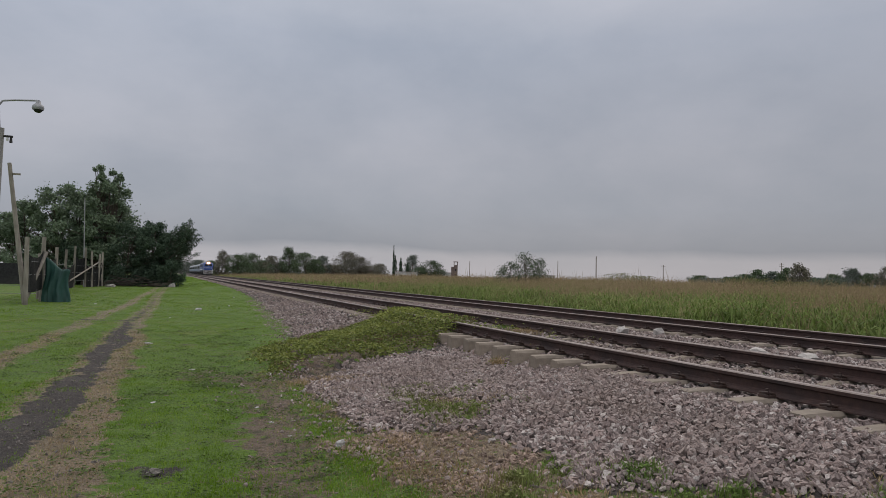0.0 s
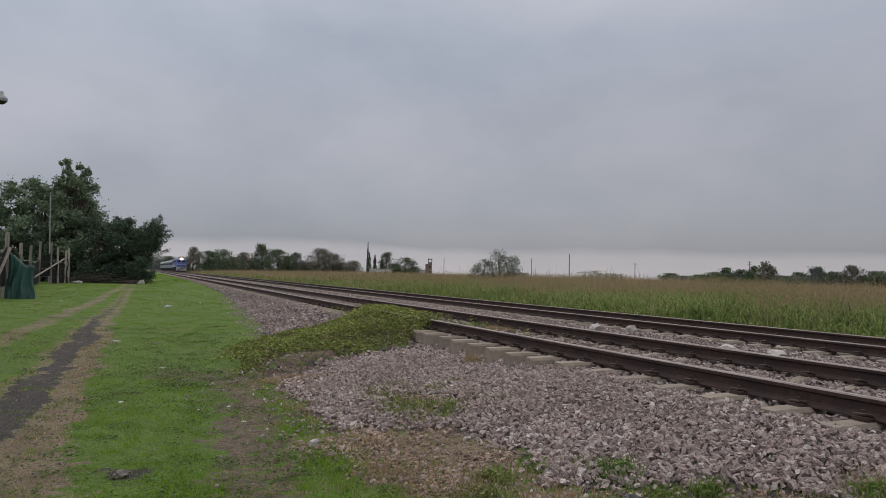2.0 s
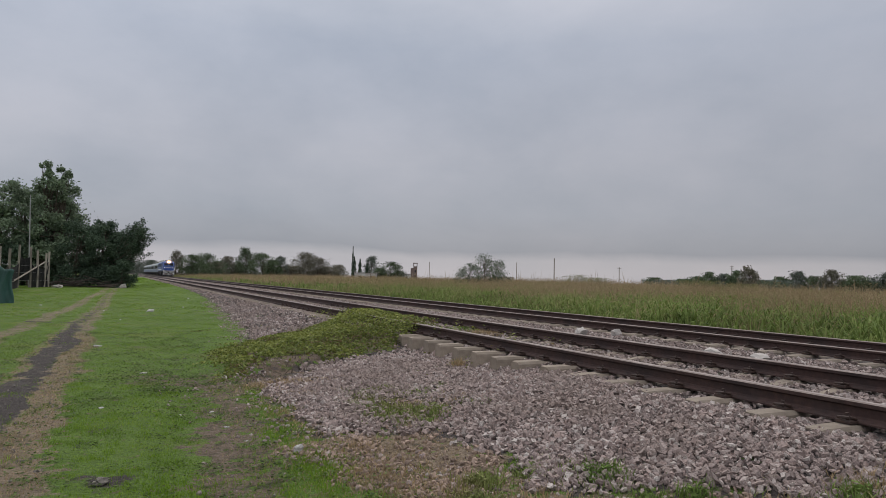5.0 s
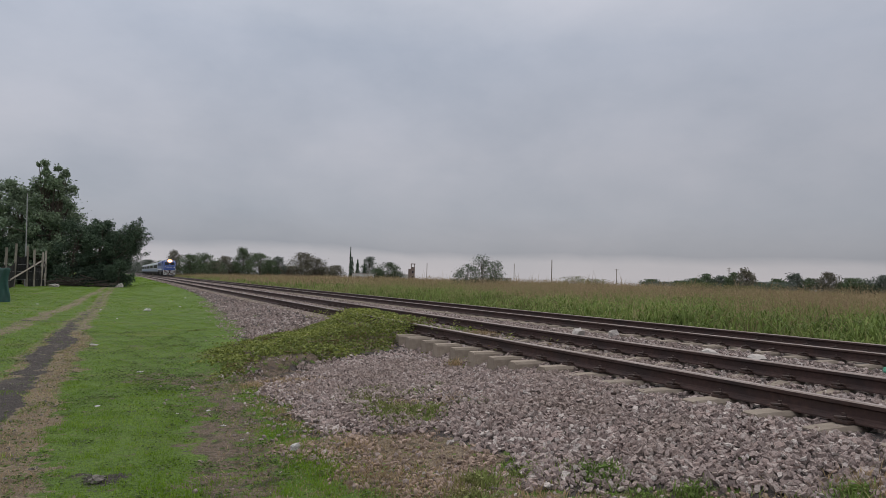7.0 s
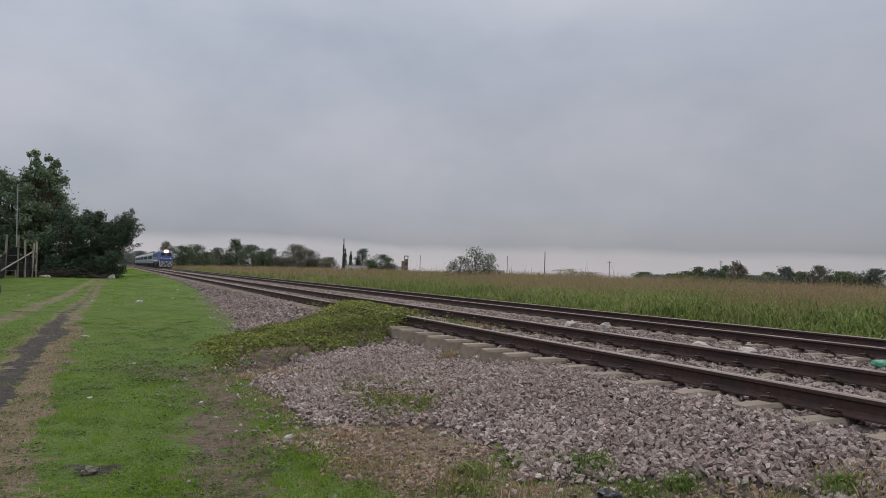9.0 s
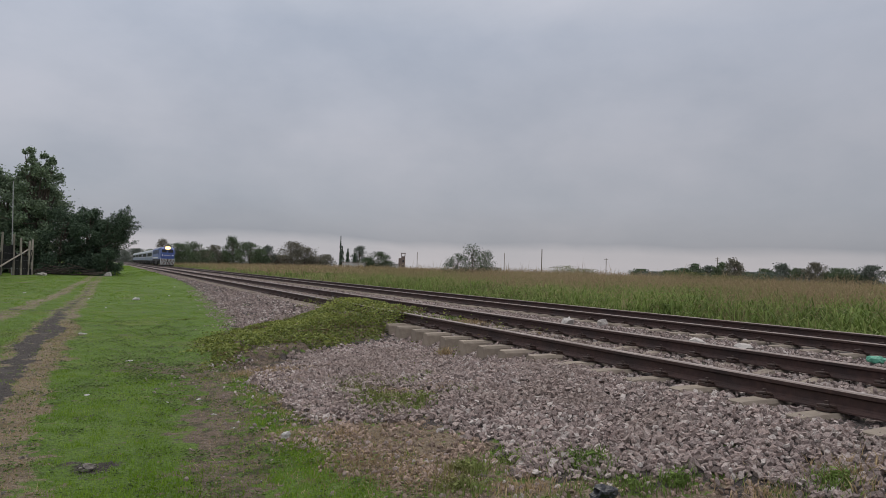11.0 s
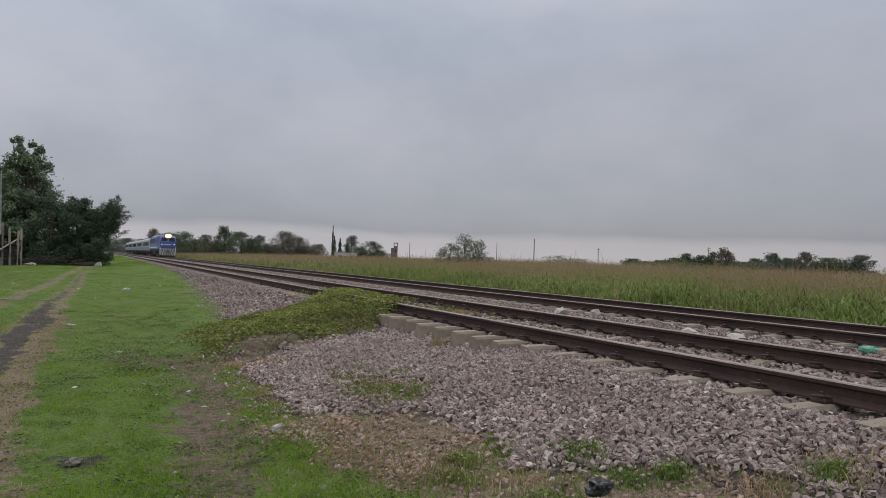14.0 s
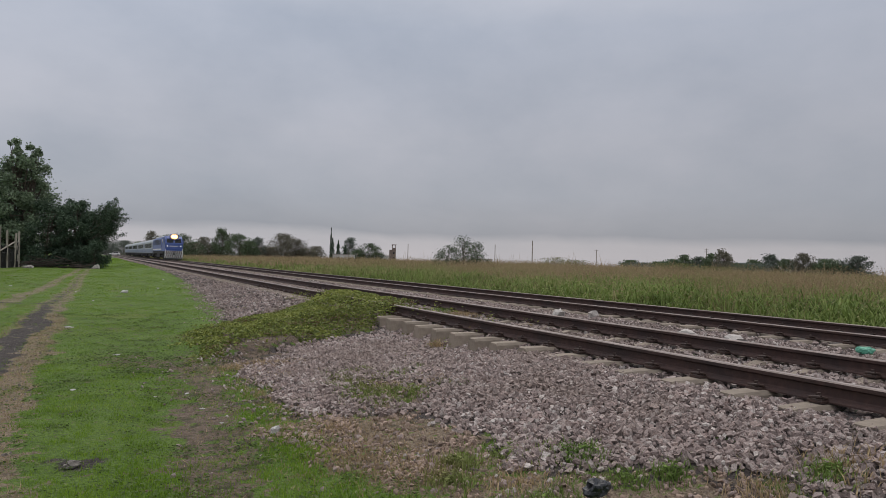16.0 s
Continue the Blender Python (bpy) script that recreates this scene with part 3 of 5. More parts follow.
def clip_mesh():
    bm = bmesh.new()
    box(bm, -0.05, 0.05, -0.06, 0.06, 0.0, 0.025, 0.006)
    rod(bm, (-0.03, -0.05, 0.035), (-0.03, 0.05, 0.035), 0.012, n=6)
    rod(bm, (0.04, -0.045, 0.04), (0.04, 0.045, 0.05), 0.012, n=6)
    rod(bm, (-0.03, 0.05, 0.035), (0.04, 0.045, 0.05), 0.011, n=6)
    rod(bm, (0.0, 0.0, 0.0), (0.0, 0.0, 0.075), 0.016, n=6)
    me = bpy.data.meshes.new("rail_clip")
    bm.to_mesh(me)
    bm.free()
    me.materials.append(M_CLIP)
    return me


def track(cx, zt, label, n_clips, seed):
    rng = random.Random(seed)
    t = thing("railway_track", label, "railway track", cx, 0, zt - 0.17, group="parallel tracks")
    for s in (-1, 1):
        r = part("rail", rail_bm(-14, 460), [M_RAIL, M_RAILTOP], t)
        r.location = (s * GAUGE / 2, 0, 0.01)
    sm, cm = sleeper_mesh(), clip_mesh()
    pitch = 0.545
    y0 = 3.02 - 17 * pitch
    for i in range(150):
        ob = new("sleeper", sm)
        ob.parent = t
        ob.location = (rng.uniform(-0.02, 0.02), y0 + i * pitch + rng.uniform(-0.02, 0.02), rng.uniform(-0.006, 0.004))
        ob.rotation_euler = (0, rng.uniform(-0.008, 0.008), rng.uniform(-0.025, 0.025))
        if 8 < i < n_clips:
            for s in (-1, 1):
                for k in (-1, 1):
                    c = new("rail_clip", cm)
                    c.parent = t
                    c.location = (s * GAUGE / 2 + k * 0.10, ob.location.y, 0.008)
                    c.rotation_euler = (0, 0, 0 if k > 0 else math.pi)
    # those farther off, in one mesh
    src = np.array([v.co for v in sm.vertices])
    fc = []
    for p in sm.polygons:
        v = list(p.vertices)
        fc += [(v[0], v[i], v[i + 1]) for i in range(1, len(v) - 1)]
    fc = np.array(fc)
    ys = np.arange(y0 + 150 * pitch, 260, pitch)
    vv = (src[None] + np.stack([np.zeros_like(ys), ys, np.zeros_like(ys)], 1)[:, None]).reshape(-1, 3)
    ff = (fc[None] + (np.arange(len(ys)) * len(src))[:, None, None]).reshape(-1, 3)
    tagged(tris("distant_sleepers", vv, ff, M_SLEEPER, t), kind="stuff")
    return t


track(NEAR, NEAR_Z, "rusty rails on pale concrete sleepers, partly overgrown by creeper", 52, 1)
track(FAR_T, FAR_Z, "rusty rails on concrete sleepers beside tall field grass", 34, 2)


# ---- ballast ----

def ico():
    bm = bmesh.new()
    bmesh.ops.create_icosphere(bm, subdivisions=1, radius=1)
    v = np.array([x.co for x in bm.verts])
    f = np.array([[w.index for w in x.verts] for x in bm.faces])
    bm.free()
    return v, f


def block():
    """A cube's corners, for blocky broken stone."""
    k = 0.7
    v = np.array([(x, y, z) for x in (-k, k) for y in (-k, k) for z in (-k, k)], float)
    q = [(0, 1, 3, 2), (4, 6, 7, 5), (0, 4, 5, 1), (2, 3, 7, 6), (0, 2, 6, 4), (1, 5, 7, 3)]
    f = np.array([t for a, b, c, d in q for t in ((a, b, c), (a, c, d))])
    return v, f


def octa():
    v = np.array([(1, 0, 0), (-1, 0, 0), (0, 1, 0), (0, -1, 0), (0, 0, 1), (0, 0, -1)], float)
    f = np.array([(0, 2, 4), (2, 1, 4), (1, 3, 4), (3, 0, 4), (2, 0, 5), (1, 2, 5), (3, 1, 5), (0, 3, 5)])
    return v, f


def spin(n, rng):
    q = rng.normal(size=(n, 4))
    q /= np.linalg.norm(q, axis=1, keepdims=True)
    w, x, y, z = q.T
    return np.stack([np.stack([1 - 2 * (y * y + z * z), 2 * (x * y - z * w), 2 * (x * z + y * w)], 1),
                     np.stack([2 * (x * y + z * w), 1 - 2 * (x * x + z * z), 2 * (y * z - x * w)], 1),
                     np.stack([2 * (x * z - y * w), 2 * (y * z + x * w), 1 - 2 * (x * x + y * y)], 1)], 1)


def stones(pts, size, rng, shape, jagged=0.12):
    """Broken stones: each one a sheared, tapered block of its own proportions and turn."""
    v, f = shape
    n = len(pts)
    s = size[:, None] * np.stack([rng.uniform(0.9, 1.45, n), rng.uniform(0.7, 1.05, n), rng.uniform(0.45, 0.8, n)], 1)
    p = v[None] * (1 + rng.uniform(-jagged, jagged, (n, len(v), 3)))
    shear, taper = rng.uniform(-0.45, 0.45, (n, 3)), rng.uniform(-0.4, 0.4, (n, 2))
    p[:, :, 1:] *= 1 + taper[:, None] * v[None, :, :1]
    p[:, :, 0] += shear[:, :1] * p[:, :, 1]
    p[:, :, 1] += shear[:, 1:2] * p[:, :, 2]
    p[:, :, 0] += shear[:, 2:] * p[:, :, 2]
    vv = np.einsum("nij,nkj->nki", spin(n, rng), p * s[:, None]) + pts[:, None]
    ff = f[None] + (np.arange(n) * len(v))[:, None, None]
    return vv.reshape(-1, 3), ff.reshape(-1, 3)


def scatter(n, x0, x1, y0, y1, rng):
    return rng.uniform(x0, x1, n), rng.uniform(y0, y1, n)


def build_ballast():
    rng = np.random.default_rng(5)
    sets = []
    for n, x0, x1, y0, y1, smin, smax, shape, lift in (
            (34000, 1.2, 4.6, 1.6, 9.8, 0.013, 0.031, block(), 0.012), (15000, 1.2, 4.6, 1.6, 9.8, 0.013, 0.029, ico(), 0.014), (19000, 4.3, 9.6, 0.6, 9.8, 0.016, 0.034, block(), 0.004), (2500, 3.6, 9.6, -7, 1.6, 0.03, 0.05, block(), 0.0),
            (30000, 2.0, 9.6, 9.8, 26, 0.019, 0.040, block(), 0.008), (14000, 3.0, 9.4, 26, 60, 0.035, 0.065, octa(), 0.01),
            (5000, 4.0, 9.4, 60, 130, 0.07, 0.11, octa(), 0.01), (2500, 9.6, 12.9, 2, 26, 0.028, 0.05, ico(), 0.0)):
        x, y = scatter(n, x0, x1, y0, y1, rng)
        m = masks(x, y)
        keep = (m["grit"] > rng.uniform(0.15, 0.85, n)) & (mound(x, y) < 0.35)
        # sparse where earth and dead grass lie between the stones
        keep &= ~(rng.random(n) < 0.8 * bare_foot(x, y))
        keep &= ~((np.abs(x - 6.5) < 0.5) & (np.abs(y - 10.8) < 1.6) & (rng.random(n) < 0.8))
        x, y = x[keep], y[keep]
        size = smin + (smax - smin) * rng.random(len(x)) ** 1.6
        z = land(x, y) + lift + rng.uniform(-0.7, 0.6, len(x)) * size
        # inside the track stones lie low between the sleepers
        inside = (np.abs(x - NEAR) < 1.4)
        z = np.where(inside, np.minimum(z, 0.455 - size * 0.25), z)
        sets.append(stones(np.stack([x, y, z], 1), size, rng, shape))
    # strays on the verge and along the toe of the bank
    x, y = scatter(70, 0.4, 1.6, 3.6, 9.5, rng)
    y2 = rng.uniform(2.5, 30, 2200)
    x = np.concatenate([x, toe_x(y2) + rng.normal(0.0, 0.2, len(y2))])
    y = np.concatenate([y, y2])
    size = rng.uniform(0.008, 0.026, len(x))
    sets.append(stones(np.stack([x, y, land(x, y) + size * 0.2], 1), size, rng, ico()))
    # small dusty pieces bedded in the bare earth
    x, y = scatter(34000, 1.0, 3.8, 2.2, 7.4, rng)
    k = bare_foot(x, y) * (0.3 + 0.7 * step(-0.3, 0.5, grain(x, y, 0.3, 13, 4))) > rng.uniform(0.1, 1.2, len(x))
    x, y = x[k], y[k]
    size = 0.005 + 0.02 * rng.random(len(x)) ** 2.0
    v, f = stones(np.stack([x, y, land(x, y) + size * 0.25], 1), size, rng, ico())
    tagged(tris("dusty_stones", v, f, M_DUSTY), "small dusty brown stones bedded in bare earth", "stones", kind="stuff")
    off, vs, fs = 0, [], []
    for v, f in sets:
        vs.append(v)
        fs.append(f + off)
        off += len(v)
    tagged(tris("ballast", np.concatenate(vs), np.concatenate(fs), M_STONE), "crushed pinkish grey stone ballast banked against the sleepers", "ballast", kind="stuff")


build_ballast()


# ---- grasses ----


def blades(x, y, z, h, w, lean, rng, segs=2):
    """Bent tapering blades, one tip each."""
    n = len(x)
    a, b = rng.uniform(0, 2 * np.pi, n), rng.uniform(0, 2 * np.pi, n)
    side = np.stack([np.cos(a), np.sin(a), np.zeros(n)], 1) * (w / 2)[:, None]
    tilt = np.stack([np.cos(b), np.sin(b), np.zeros(n)], 1) * (lean * rng.uniform(0.2, 1, n) * h)[:, None]
    p = np.stack([x, y, z], 1)
    up = np.zeros((n, 3))
    up[:, 2] = h
    if segs == 1:
        vv = np.stack([p - side, p + side, p + tilt + up], 1)
        ff = np.array([[0, 1, 2]])
    else:
        mid = p + tilt * 0.3 + up * 0.6
        vv = np.stack([p - side, p + side, mid - side * 0.75, mid + side * 0.75, p + tilt + up], 1)
        ff = np.array([[0, 1, 3], [0, 3, 2], [2, 3, 4]])
    k = vv.shape[1]
    return vv.reshape(-1, 3), (ff[None] + (np.arange(n) * k)[:, None, None]).reshape(-1, 3)


def arching(x, y, z, h, w, reach, rng):
    """Broad blades that rise, bend over and droop at the tip."""
    n = len(x)
    b = rng.uniform(0, 2 * np.pi, n)
    out = np.stack([np.cos(b), np.sin(b), np.zeros(n)], 1)
    side = np.stack([-np.sin(b), np.cos(b), np.zeros(n)], 1) * (w / 2)[:, None]
    go = (reach * h * rng.uniform(0.3, 1.0, n))[:, None]
    droop = rng.uniform(0.45, 1.0, n)
    p = np.stack([x, y, z], 1)

    def at(f, up):
        q = p + out * go * f
        q[:, 2] += up * h
        return q
    a, c, d = at(0.12, 0.5), at(0.5, 0.95), at(1.0, droop)
    vv = np.stack([p - side * 0.6, p + side * 0.6, a - side, a + side, c - side * 0.8, c + side * 0.8, d], 1)
    ff = np.array([[0, 1, 3], [0, 3, 2], [2, 3, 5], [2, 5, 4], [4, 5, 6]])
    return vv.reshape(-1, 3), (ff[None] + (np.arange(n) * 7)[:, None, None]).reshape(-1, 3)


def joined(sets):
    off, vs, fs = 0, [], []
    for v, f in sets:
        vs.append(v)
        fs.append(f + off)
        off += len(v)
    return np.concatenate(vs), np.concatenate(fs)


def build_lawn():
    rng = np.random.default_rng(11)
    sets = []
    for n, x0, x1, y0, y1, h0, h1, w in ((190000, -2.6, 2.4, 2.6, 9.0, 0.010, 0.036, 0.006), (120000, -4.5, 3.0, 9, 22, 0.009, 0.024, 0.011), (60000, -7, 4.4, 22, 62, 0.015, 0.035, 0.03), (14000, -3, 4.4, 62, 130, 0.03, 0.07, 0.1)):
        x, y = scatter(n, x0, x1, y0, y1, rng)
        m = masks(x, y)
        bare = np.maximum.reduce([m["dark"] * 1.1, m["tan"] * 0.95, m["soil"], m["grit"], 0.95 * bare_foot(x, y)]) + (0.36 if y0 < 5 else 0.08) * grain(x, y, 0.2, 20, 4) - 0.45 * np.maximum(0, grain(x, y, 0.4, 24, 4) - 0.15)
        keep = (bare < rng.uniform(0.12, 1.0, n) ** 1.0 * 1.05) & (x < toe_x(y) + 0.15)
        x, y = x[keep], y[keep]
        clump = grain(x, y, 0.10 + 0.012 * y0, 21, 4)
        thinned = rng.random(len(x)) < (0.66 + 0.5 * clump if y0 < 5 else 0.9 + 0.3 * clump)
        x, y, clump = x[thinned], y[thinned], clump[thinned]
        lush = 0.85 + 0.6 * clump + 0.25 * grain(x, y, 1.2, 22)
        h = rng.uniform(h0, h1, len(x)) * lush
        sets.append(blades(x, y, land(x, y) - 0.005, h, np.full(len(x), w), 0.8, rng, 1))
    # ranker tufts by the stones
    for cx, cy, sx, sy, n, hh in ((1.38, 4.75, 0.2, 0.4, 1700, 0.042), (1.33, 5.8, 0.2, 0.5, 800, 0.036), (0.3, 3.7, 0.5, 0.5, 2600, 0.04), (1.2, 3.5, 0.35, 0.4, 1800, 0.042), (0.3, 4.4, 0.3, 0.6, 1800, 0.035)):
        x, y = rng.normal(cx, sx * 0.6, n), rng.normal(cy, sy * 0.6, n)
        sets.append(blades(x, y, land(x, y) - 0.005, rng.uniform(0.35, 1, n) * hh, np.full(n, 0.006), 0.7, rng, 2))
    v, f = joined(sets)
    tagged(tris("verge_grass", v, f, M_TURF), "short bright green grass on the railway verge", "grass", kind="stuff")


def build_field():
    rng = np.random.default_rng(21)
    green, dry = [], []
    # clumps of broad arching blades at the margin
    for n, x0, x1, y0, y1, hh, w, k in ((1900, 13.2, 16.4, 2, 30, 0.62, 0.042, 15), (900, 13.2, 17.5, 25, 60, 0.62, 0.05, 12), (1300, 15, 30, 2, 60, 0.66, 0.046, 12), (500, 13.0, 16, 60, 200, 0.55, 0.10, 10)):
        cx, cy = scatter(n, x0, x1, y0, y1, rng)
        lush = grain(cx, cy, 2.2, 40)
        ok = rng.random(n) < 0.75 + 0.6 * lush
        cx, cy, lush = cx[ok], cy[ok], lush[ok]
        n = len(cx)
        size = rng.uniform(0.5, 1.1, n) * (0.6 + 0.4 * step(13, 14.4, cx)) * (1 + 0.28 * lush)
        x = np.repeat(cx, k) + rng.normal(0, 0.10, n * k)
        y = np.repeat(cy, k) + rng.normal(0, 0.10, n * k)
        h = np.repeat(size, k) * rng.uniform(0.4, 1, n * k) * hh
        green.append(arching(x, y, land(x, y) - 0.02, h, np.full(n * k, w) * rng.uniform(0.5, 1.4, n * k), 1.2, rng))
    # thin stems of the seeding grass, browner and denser away from the track
    for n, x0, x1, y0, y1, h0, h1, w in ((30000, 13.6, 30, 1, 50, 0.55, 1.0, 0.009), (30000, 24, 75, 2, 130, 0.7, 1.12, 0.025), (34000, 13.2, 60, 45, 240, 0.5, 1.05, 0.045), (26000, 60, 220, 20, 300, 0.5, 1.2, 0.10)):
        x, y = scatter(n, x0, x1, y0, y1, rng)
        keep = grain(x, y, 3.5, 41) > rng.uniform(-1.3, 0.7, n)
        xg, yg = x[~keep], y[~keep]
        x, y = x[keep], y[keep]
        h = rng.uniform(h0, h1, len(x)) * (0.8 + 0.2 * step(14, 19, x)) * (0.94 + 0.14 * grain(x, y, 5.0, 42))
        dry.append(blades(x, y, land(x, y) - 0.02, h, np.full(len(x), w) * rng.uniform(0.6, 1.4, len(x)), 0.5, rng, 2))
        if x0 < 13.6 or x0 > 20:
            green.append(blades(xg, yg, land(xg, yg) - 0.02, rng.uniform(h0 * 0.6, h1 * 0.85, len(xg)), np.full(len(xg), w) * 1.6, 1.0, rng, 2))
        else:
            green.append(arching(xg, yg, land(xg, yg) - 0.02, rng.uniform(0.3, 0.75, len(xg)), rng.uniform(0.014, 0.036, len(xg)), 1.1, rng))
    # open panicles: small flecks spread round the stem tops
    for n, x0, x1, y0, y1, k, sp, leaf in ((12000, 13.6, 30, 1, 45, 12, 0.11, 0.034), (7000, 26, 75, 2, 110, 8, 0.16, 0.07), (6000, 13.6, 60, 45, 200, 7, 0.2, 0.12)):
        cx, cy = scatter(n, x0, x1, y0, y1, rng)
        ok = grain(cx, cy, 3.5, 41) > rng.uniform(-1.6, 0.5, n)
        cx, cy = cx[ok], cy[ok]
        top = rng.uniform(0.42, 1.02, len(cx)) * (0.85 + 0.15 * step(14, 18, cx)) * (0.97 + 0.14 * grain(cx, cy, 5.0, 42))
        m = len(cx) * k
        x, y = np.repeat(cx, k) + rng.normal(0, sp, m), np.repeat(cy, k) + rng.normal(0, sp, m)
        z = land(x, y) + np.repeat(top, k) + rng.normal(0, sp * 0.9, m)
        v, f = leaf_cloud(np.stack([x, y, z], 1), leaf * rng.uniform(0.5, 1.4, m), rng)
        dry.append((v, f))
    # single tall stalks standing over the rest
    x, y = scatter(260, 32, 95, 25, 110, rng)
    dry.append(blades(x, y, land(x, y), rng.uniform(1.2, 2.3, len(x)), rng.uniform(0.03, 0.07, len(x)), 0.25, rng, 2))
    v, f = joined(green)
    tagged(tris("field_grass", v, f, M_FIELDGREEN), "tall green grass along the edge of the field", "grass", kind="stuff")
    v, f = joined(dry)
    tagged(tris("seeding_grass", v, f, M_FIELDDRY), "tall brownish seeding grass across the open field", "grass", kind="stuff")


def leaf_cloud(p, size, rng, flat=0.0):
    """Small four-cornered leaves at p, turned at random."""
    n = len(p)
    r = spin(n, rng)
    if flat:
        r[:, 2, :2] *= 1 - flat
    base = np.array([(-0.5, 0, 0), (0, -0.3, 0.08), (0.55, 0, 0), (0, 0.3, 0.08)])
    vv = np.einsum("nij,kj->nki", r, base) * size[:, None, None] + p[:, None]
    ff = np.array([[0, 1, 2], [0, 2, 3]])
    return vv.reshape(-1, 3), (ff[None] + (np.arange(n) * 4)[:, None, None]).reshape(-1, 3)


def build_creeper():
    rng = np.random.default_rng(31)
    x, y = scatter(105000, 1.0, 6.2, 7.6, 16.6, rng)
    m = mound(x, y)
    lush = grain(x, y, 0.55, 12, 4)
    keep = m > rng.uniform(0.10, 0.75, len(x)) - 0.25 * lush
    keep &= rng.random(len(x)) < 0.62 + 0.5 * lush
    # the bank's near lip is broken and bare
    uu = np.clip((x - 1.0) / 4.3, 0, 1)
    lip = y - (10.0 + 3.3 * uu - 0.86 * (1.75 + 0.95 * uu))
    keep &= ~((lip < 0.30 + 0.3 * lush) & (x > 1.6) & (x < 2.75) & (rng.random(len(x)) < 0.9))
    x, y, m, lush = x[keep], y[keep], m[keep], lush[keep]
    hump = 0.015 + 0.065 * m * (0.65 + 0.7 * lush) + 0.25 * step(4.1, 4.9, x)
    z = land(x, y) + np.maximum(hump, 0.02) * rng.random(len(x)) ** 0.6
    v, f = leaf_cloud(np.stack([x, y, z], 1), rng.uniform(0.03, 0.075, len(x)), rng, 0.3)
    tagged(tris("creeper", v, f, M_CREEPER), "low yellow-green creeper spreading over the earth bank and rail", "creeper", kind="stuff")
    # bare runners and roots hanging over the broken edge
    n = 160
    x = rng.uniform(1.45, 3.0, n)
    y = 10.0 + 3.3 * np.clip((x - 1.3) / 3.9, 0, 1) - (1.45 + 0.8 * np.clip((x - 1.3) / 3.9, 0, 1)) + rng.normal(0, 0.16, n)
    v, f = blades(x, y, land(x, y), rng.uniform(0.02, 0.12, n), np.full(n, 0.006), 3.0, rng, 2)
    tagged(tris("creeper_runners", v, f, M_BRUSH), "dry brown runners along the edge of the creeper", "creeper", kind="stuff")


def build_weeds():
    """Green weeds and dead tufts among the stones."""
    rng = np.random.default_rng(41)
    sets = {0: [], 1: []}
    green_tufts = ((2.98, 6.6, 0.30, 0.05, 420, 0), (2.45, 6.0, 0.32, 0.05, 420, 0), (2.75, 5.75, 0.28, 0.05, 360, 0), (2.72, 7.1, 0.3, 0.05, 300, 0), (2.24, 3.85, 0.14, 0.09, 320, 0), (2.03, 3.6, 0.18, 0.08, 260, 0),
                                (2.62, 3.9, 0.22, 0.05, 260, 0), (2.98, 3.45, 0.13, 0.08, 260, 0), (3.2, 2.92, 0.10, 0.10, 160, 0), (3.86, 2.35, 0.14, 0.10, 240, 0), (2.95, 3.02, 0.16, 0.07, 160, 0))
    other_tufts = (
                                (3.5, 2.5, 0.2, 0.06, 260, 1), (1.85, 3.9, 0.3, 0.035, 420, 1), (1.75, 4.4, 0.3, 0.035, 420, 1), (1.75, 5.0, 0.2, 0.035, 240, 1), (2.4, 3.4, 0.25, 0.05, 320, 1),
                                (6.5, 10.9, 0.45, 0.1, 700, 1), (6.35, 11.8, 0.3, 0.1, 300, 0), (4.35, 8.2, 0.1, 0.16, 120, 1), (1.9, 7.5, 0.3, 0.06, 200, 1), (3.1, 5.9, 0.3, 0.06, 200, 1), (2.9, 3.55, 0.2, 0.07, 200, 0), (2.3, 2.9, 0.3, 0.09, 300, 0), (4.0, 2.3, 0.25, 0.1, 260, 1))
    for cx, cy, r, hh, n, dead in green_tufts + other_tufts:
        x, y = rng.normal(cx, r * 0.55, n), rng.normal(cy, r * 0.55, n)
        if not dead:
            k = n // 2
            lx, ly = rng.normal(cx, r * 0.4, k), rng.normal(cy, r * 0.4, k)
            lz = land(lx, ly) + rng.uniform(0.1, 1, k) * hh * np.exp(-((lx - cx) ** 2 + (ly - cy) ** 2) / (r * r))
            sets[0].append(leaf_cloud(np.stack([lx, ly, lz], 1), rng.uniform(0.014, 0.04, k), rng, 0.4))
        sets[dead].append(blades(x, y, land(x, y), rng.uniform(0.4, 1, n) * hh, rng.uniform(0.004, 0.012, n), 0.9, rng, 2))
    # thin dead grass over the stony foot of the bank
    x, y = rng.normal(1.8, 0.35, 5000), rng.normal(4.4, 0.7, 5000)
    sets[1].append(blades(x, y, land(x, y), rng.uniform(0.006, 0.028, 5000), np.full(5000, 0.005), 1.6, rng, 2))
    x, y = rng.normal(1.6, 0.15, 2200), rng.normal(6.6, 0.8, 2200)
    sets[1].append(blades(x, y, land(x, y), rng.uniform(0.01, 0.035, 2200), np.full(2200, 0.006), 1.4, rng, 2))
    x, y = rng.normal(1.95, 0.28, 1600), rng.normal(8.2, 0.12, 1600)
    sets[1].append(blades(x, y, land(x, y), rng.uniform(0.02, 0.06, 1600), np.full(1600, 0.007), 1.4, rng, 2))
    # sparse green haze through the stones
    x, y = scatter(24000, 1.7, 3.5, 4.8, 7.8, rng)
    k = grain(x, y, 0.4, 30, 4) - 1.1 * np.hypot((x - 2.65) / 0.9, (y - 6.3) / 1.2) + 0.75 > rng.uniform(0, 0.8, len(x))
    x, y = x[k], y[k]
    sets[0].append(blades(x, y, land(x, y), rng.uniform(0.02, 0.055, len(x)), np.full(len(x), 0.006), 1.2, rng, 2))
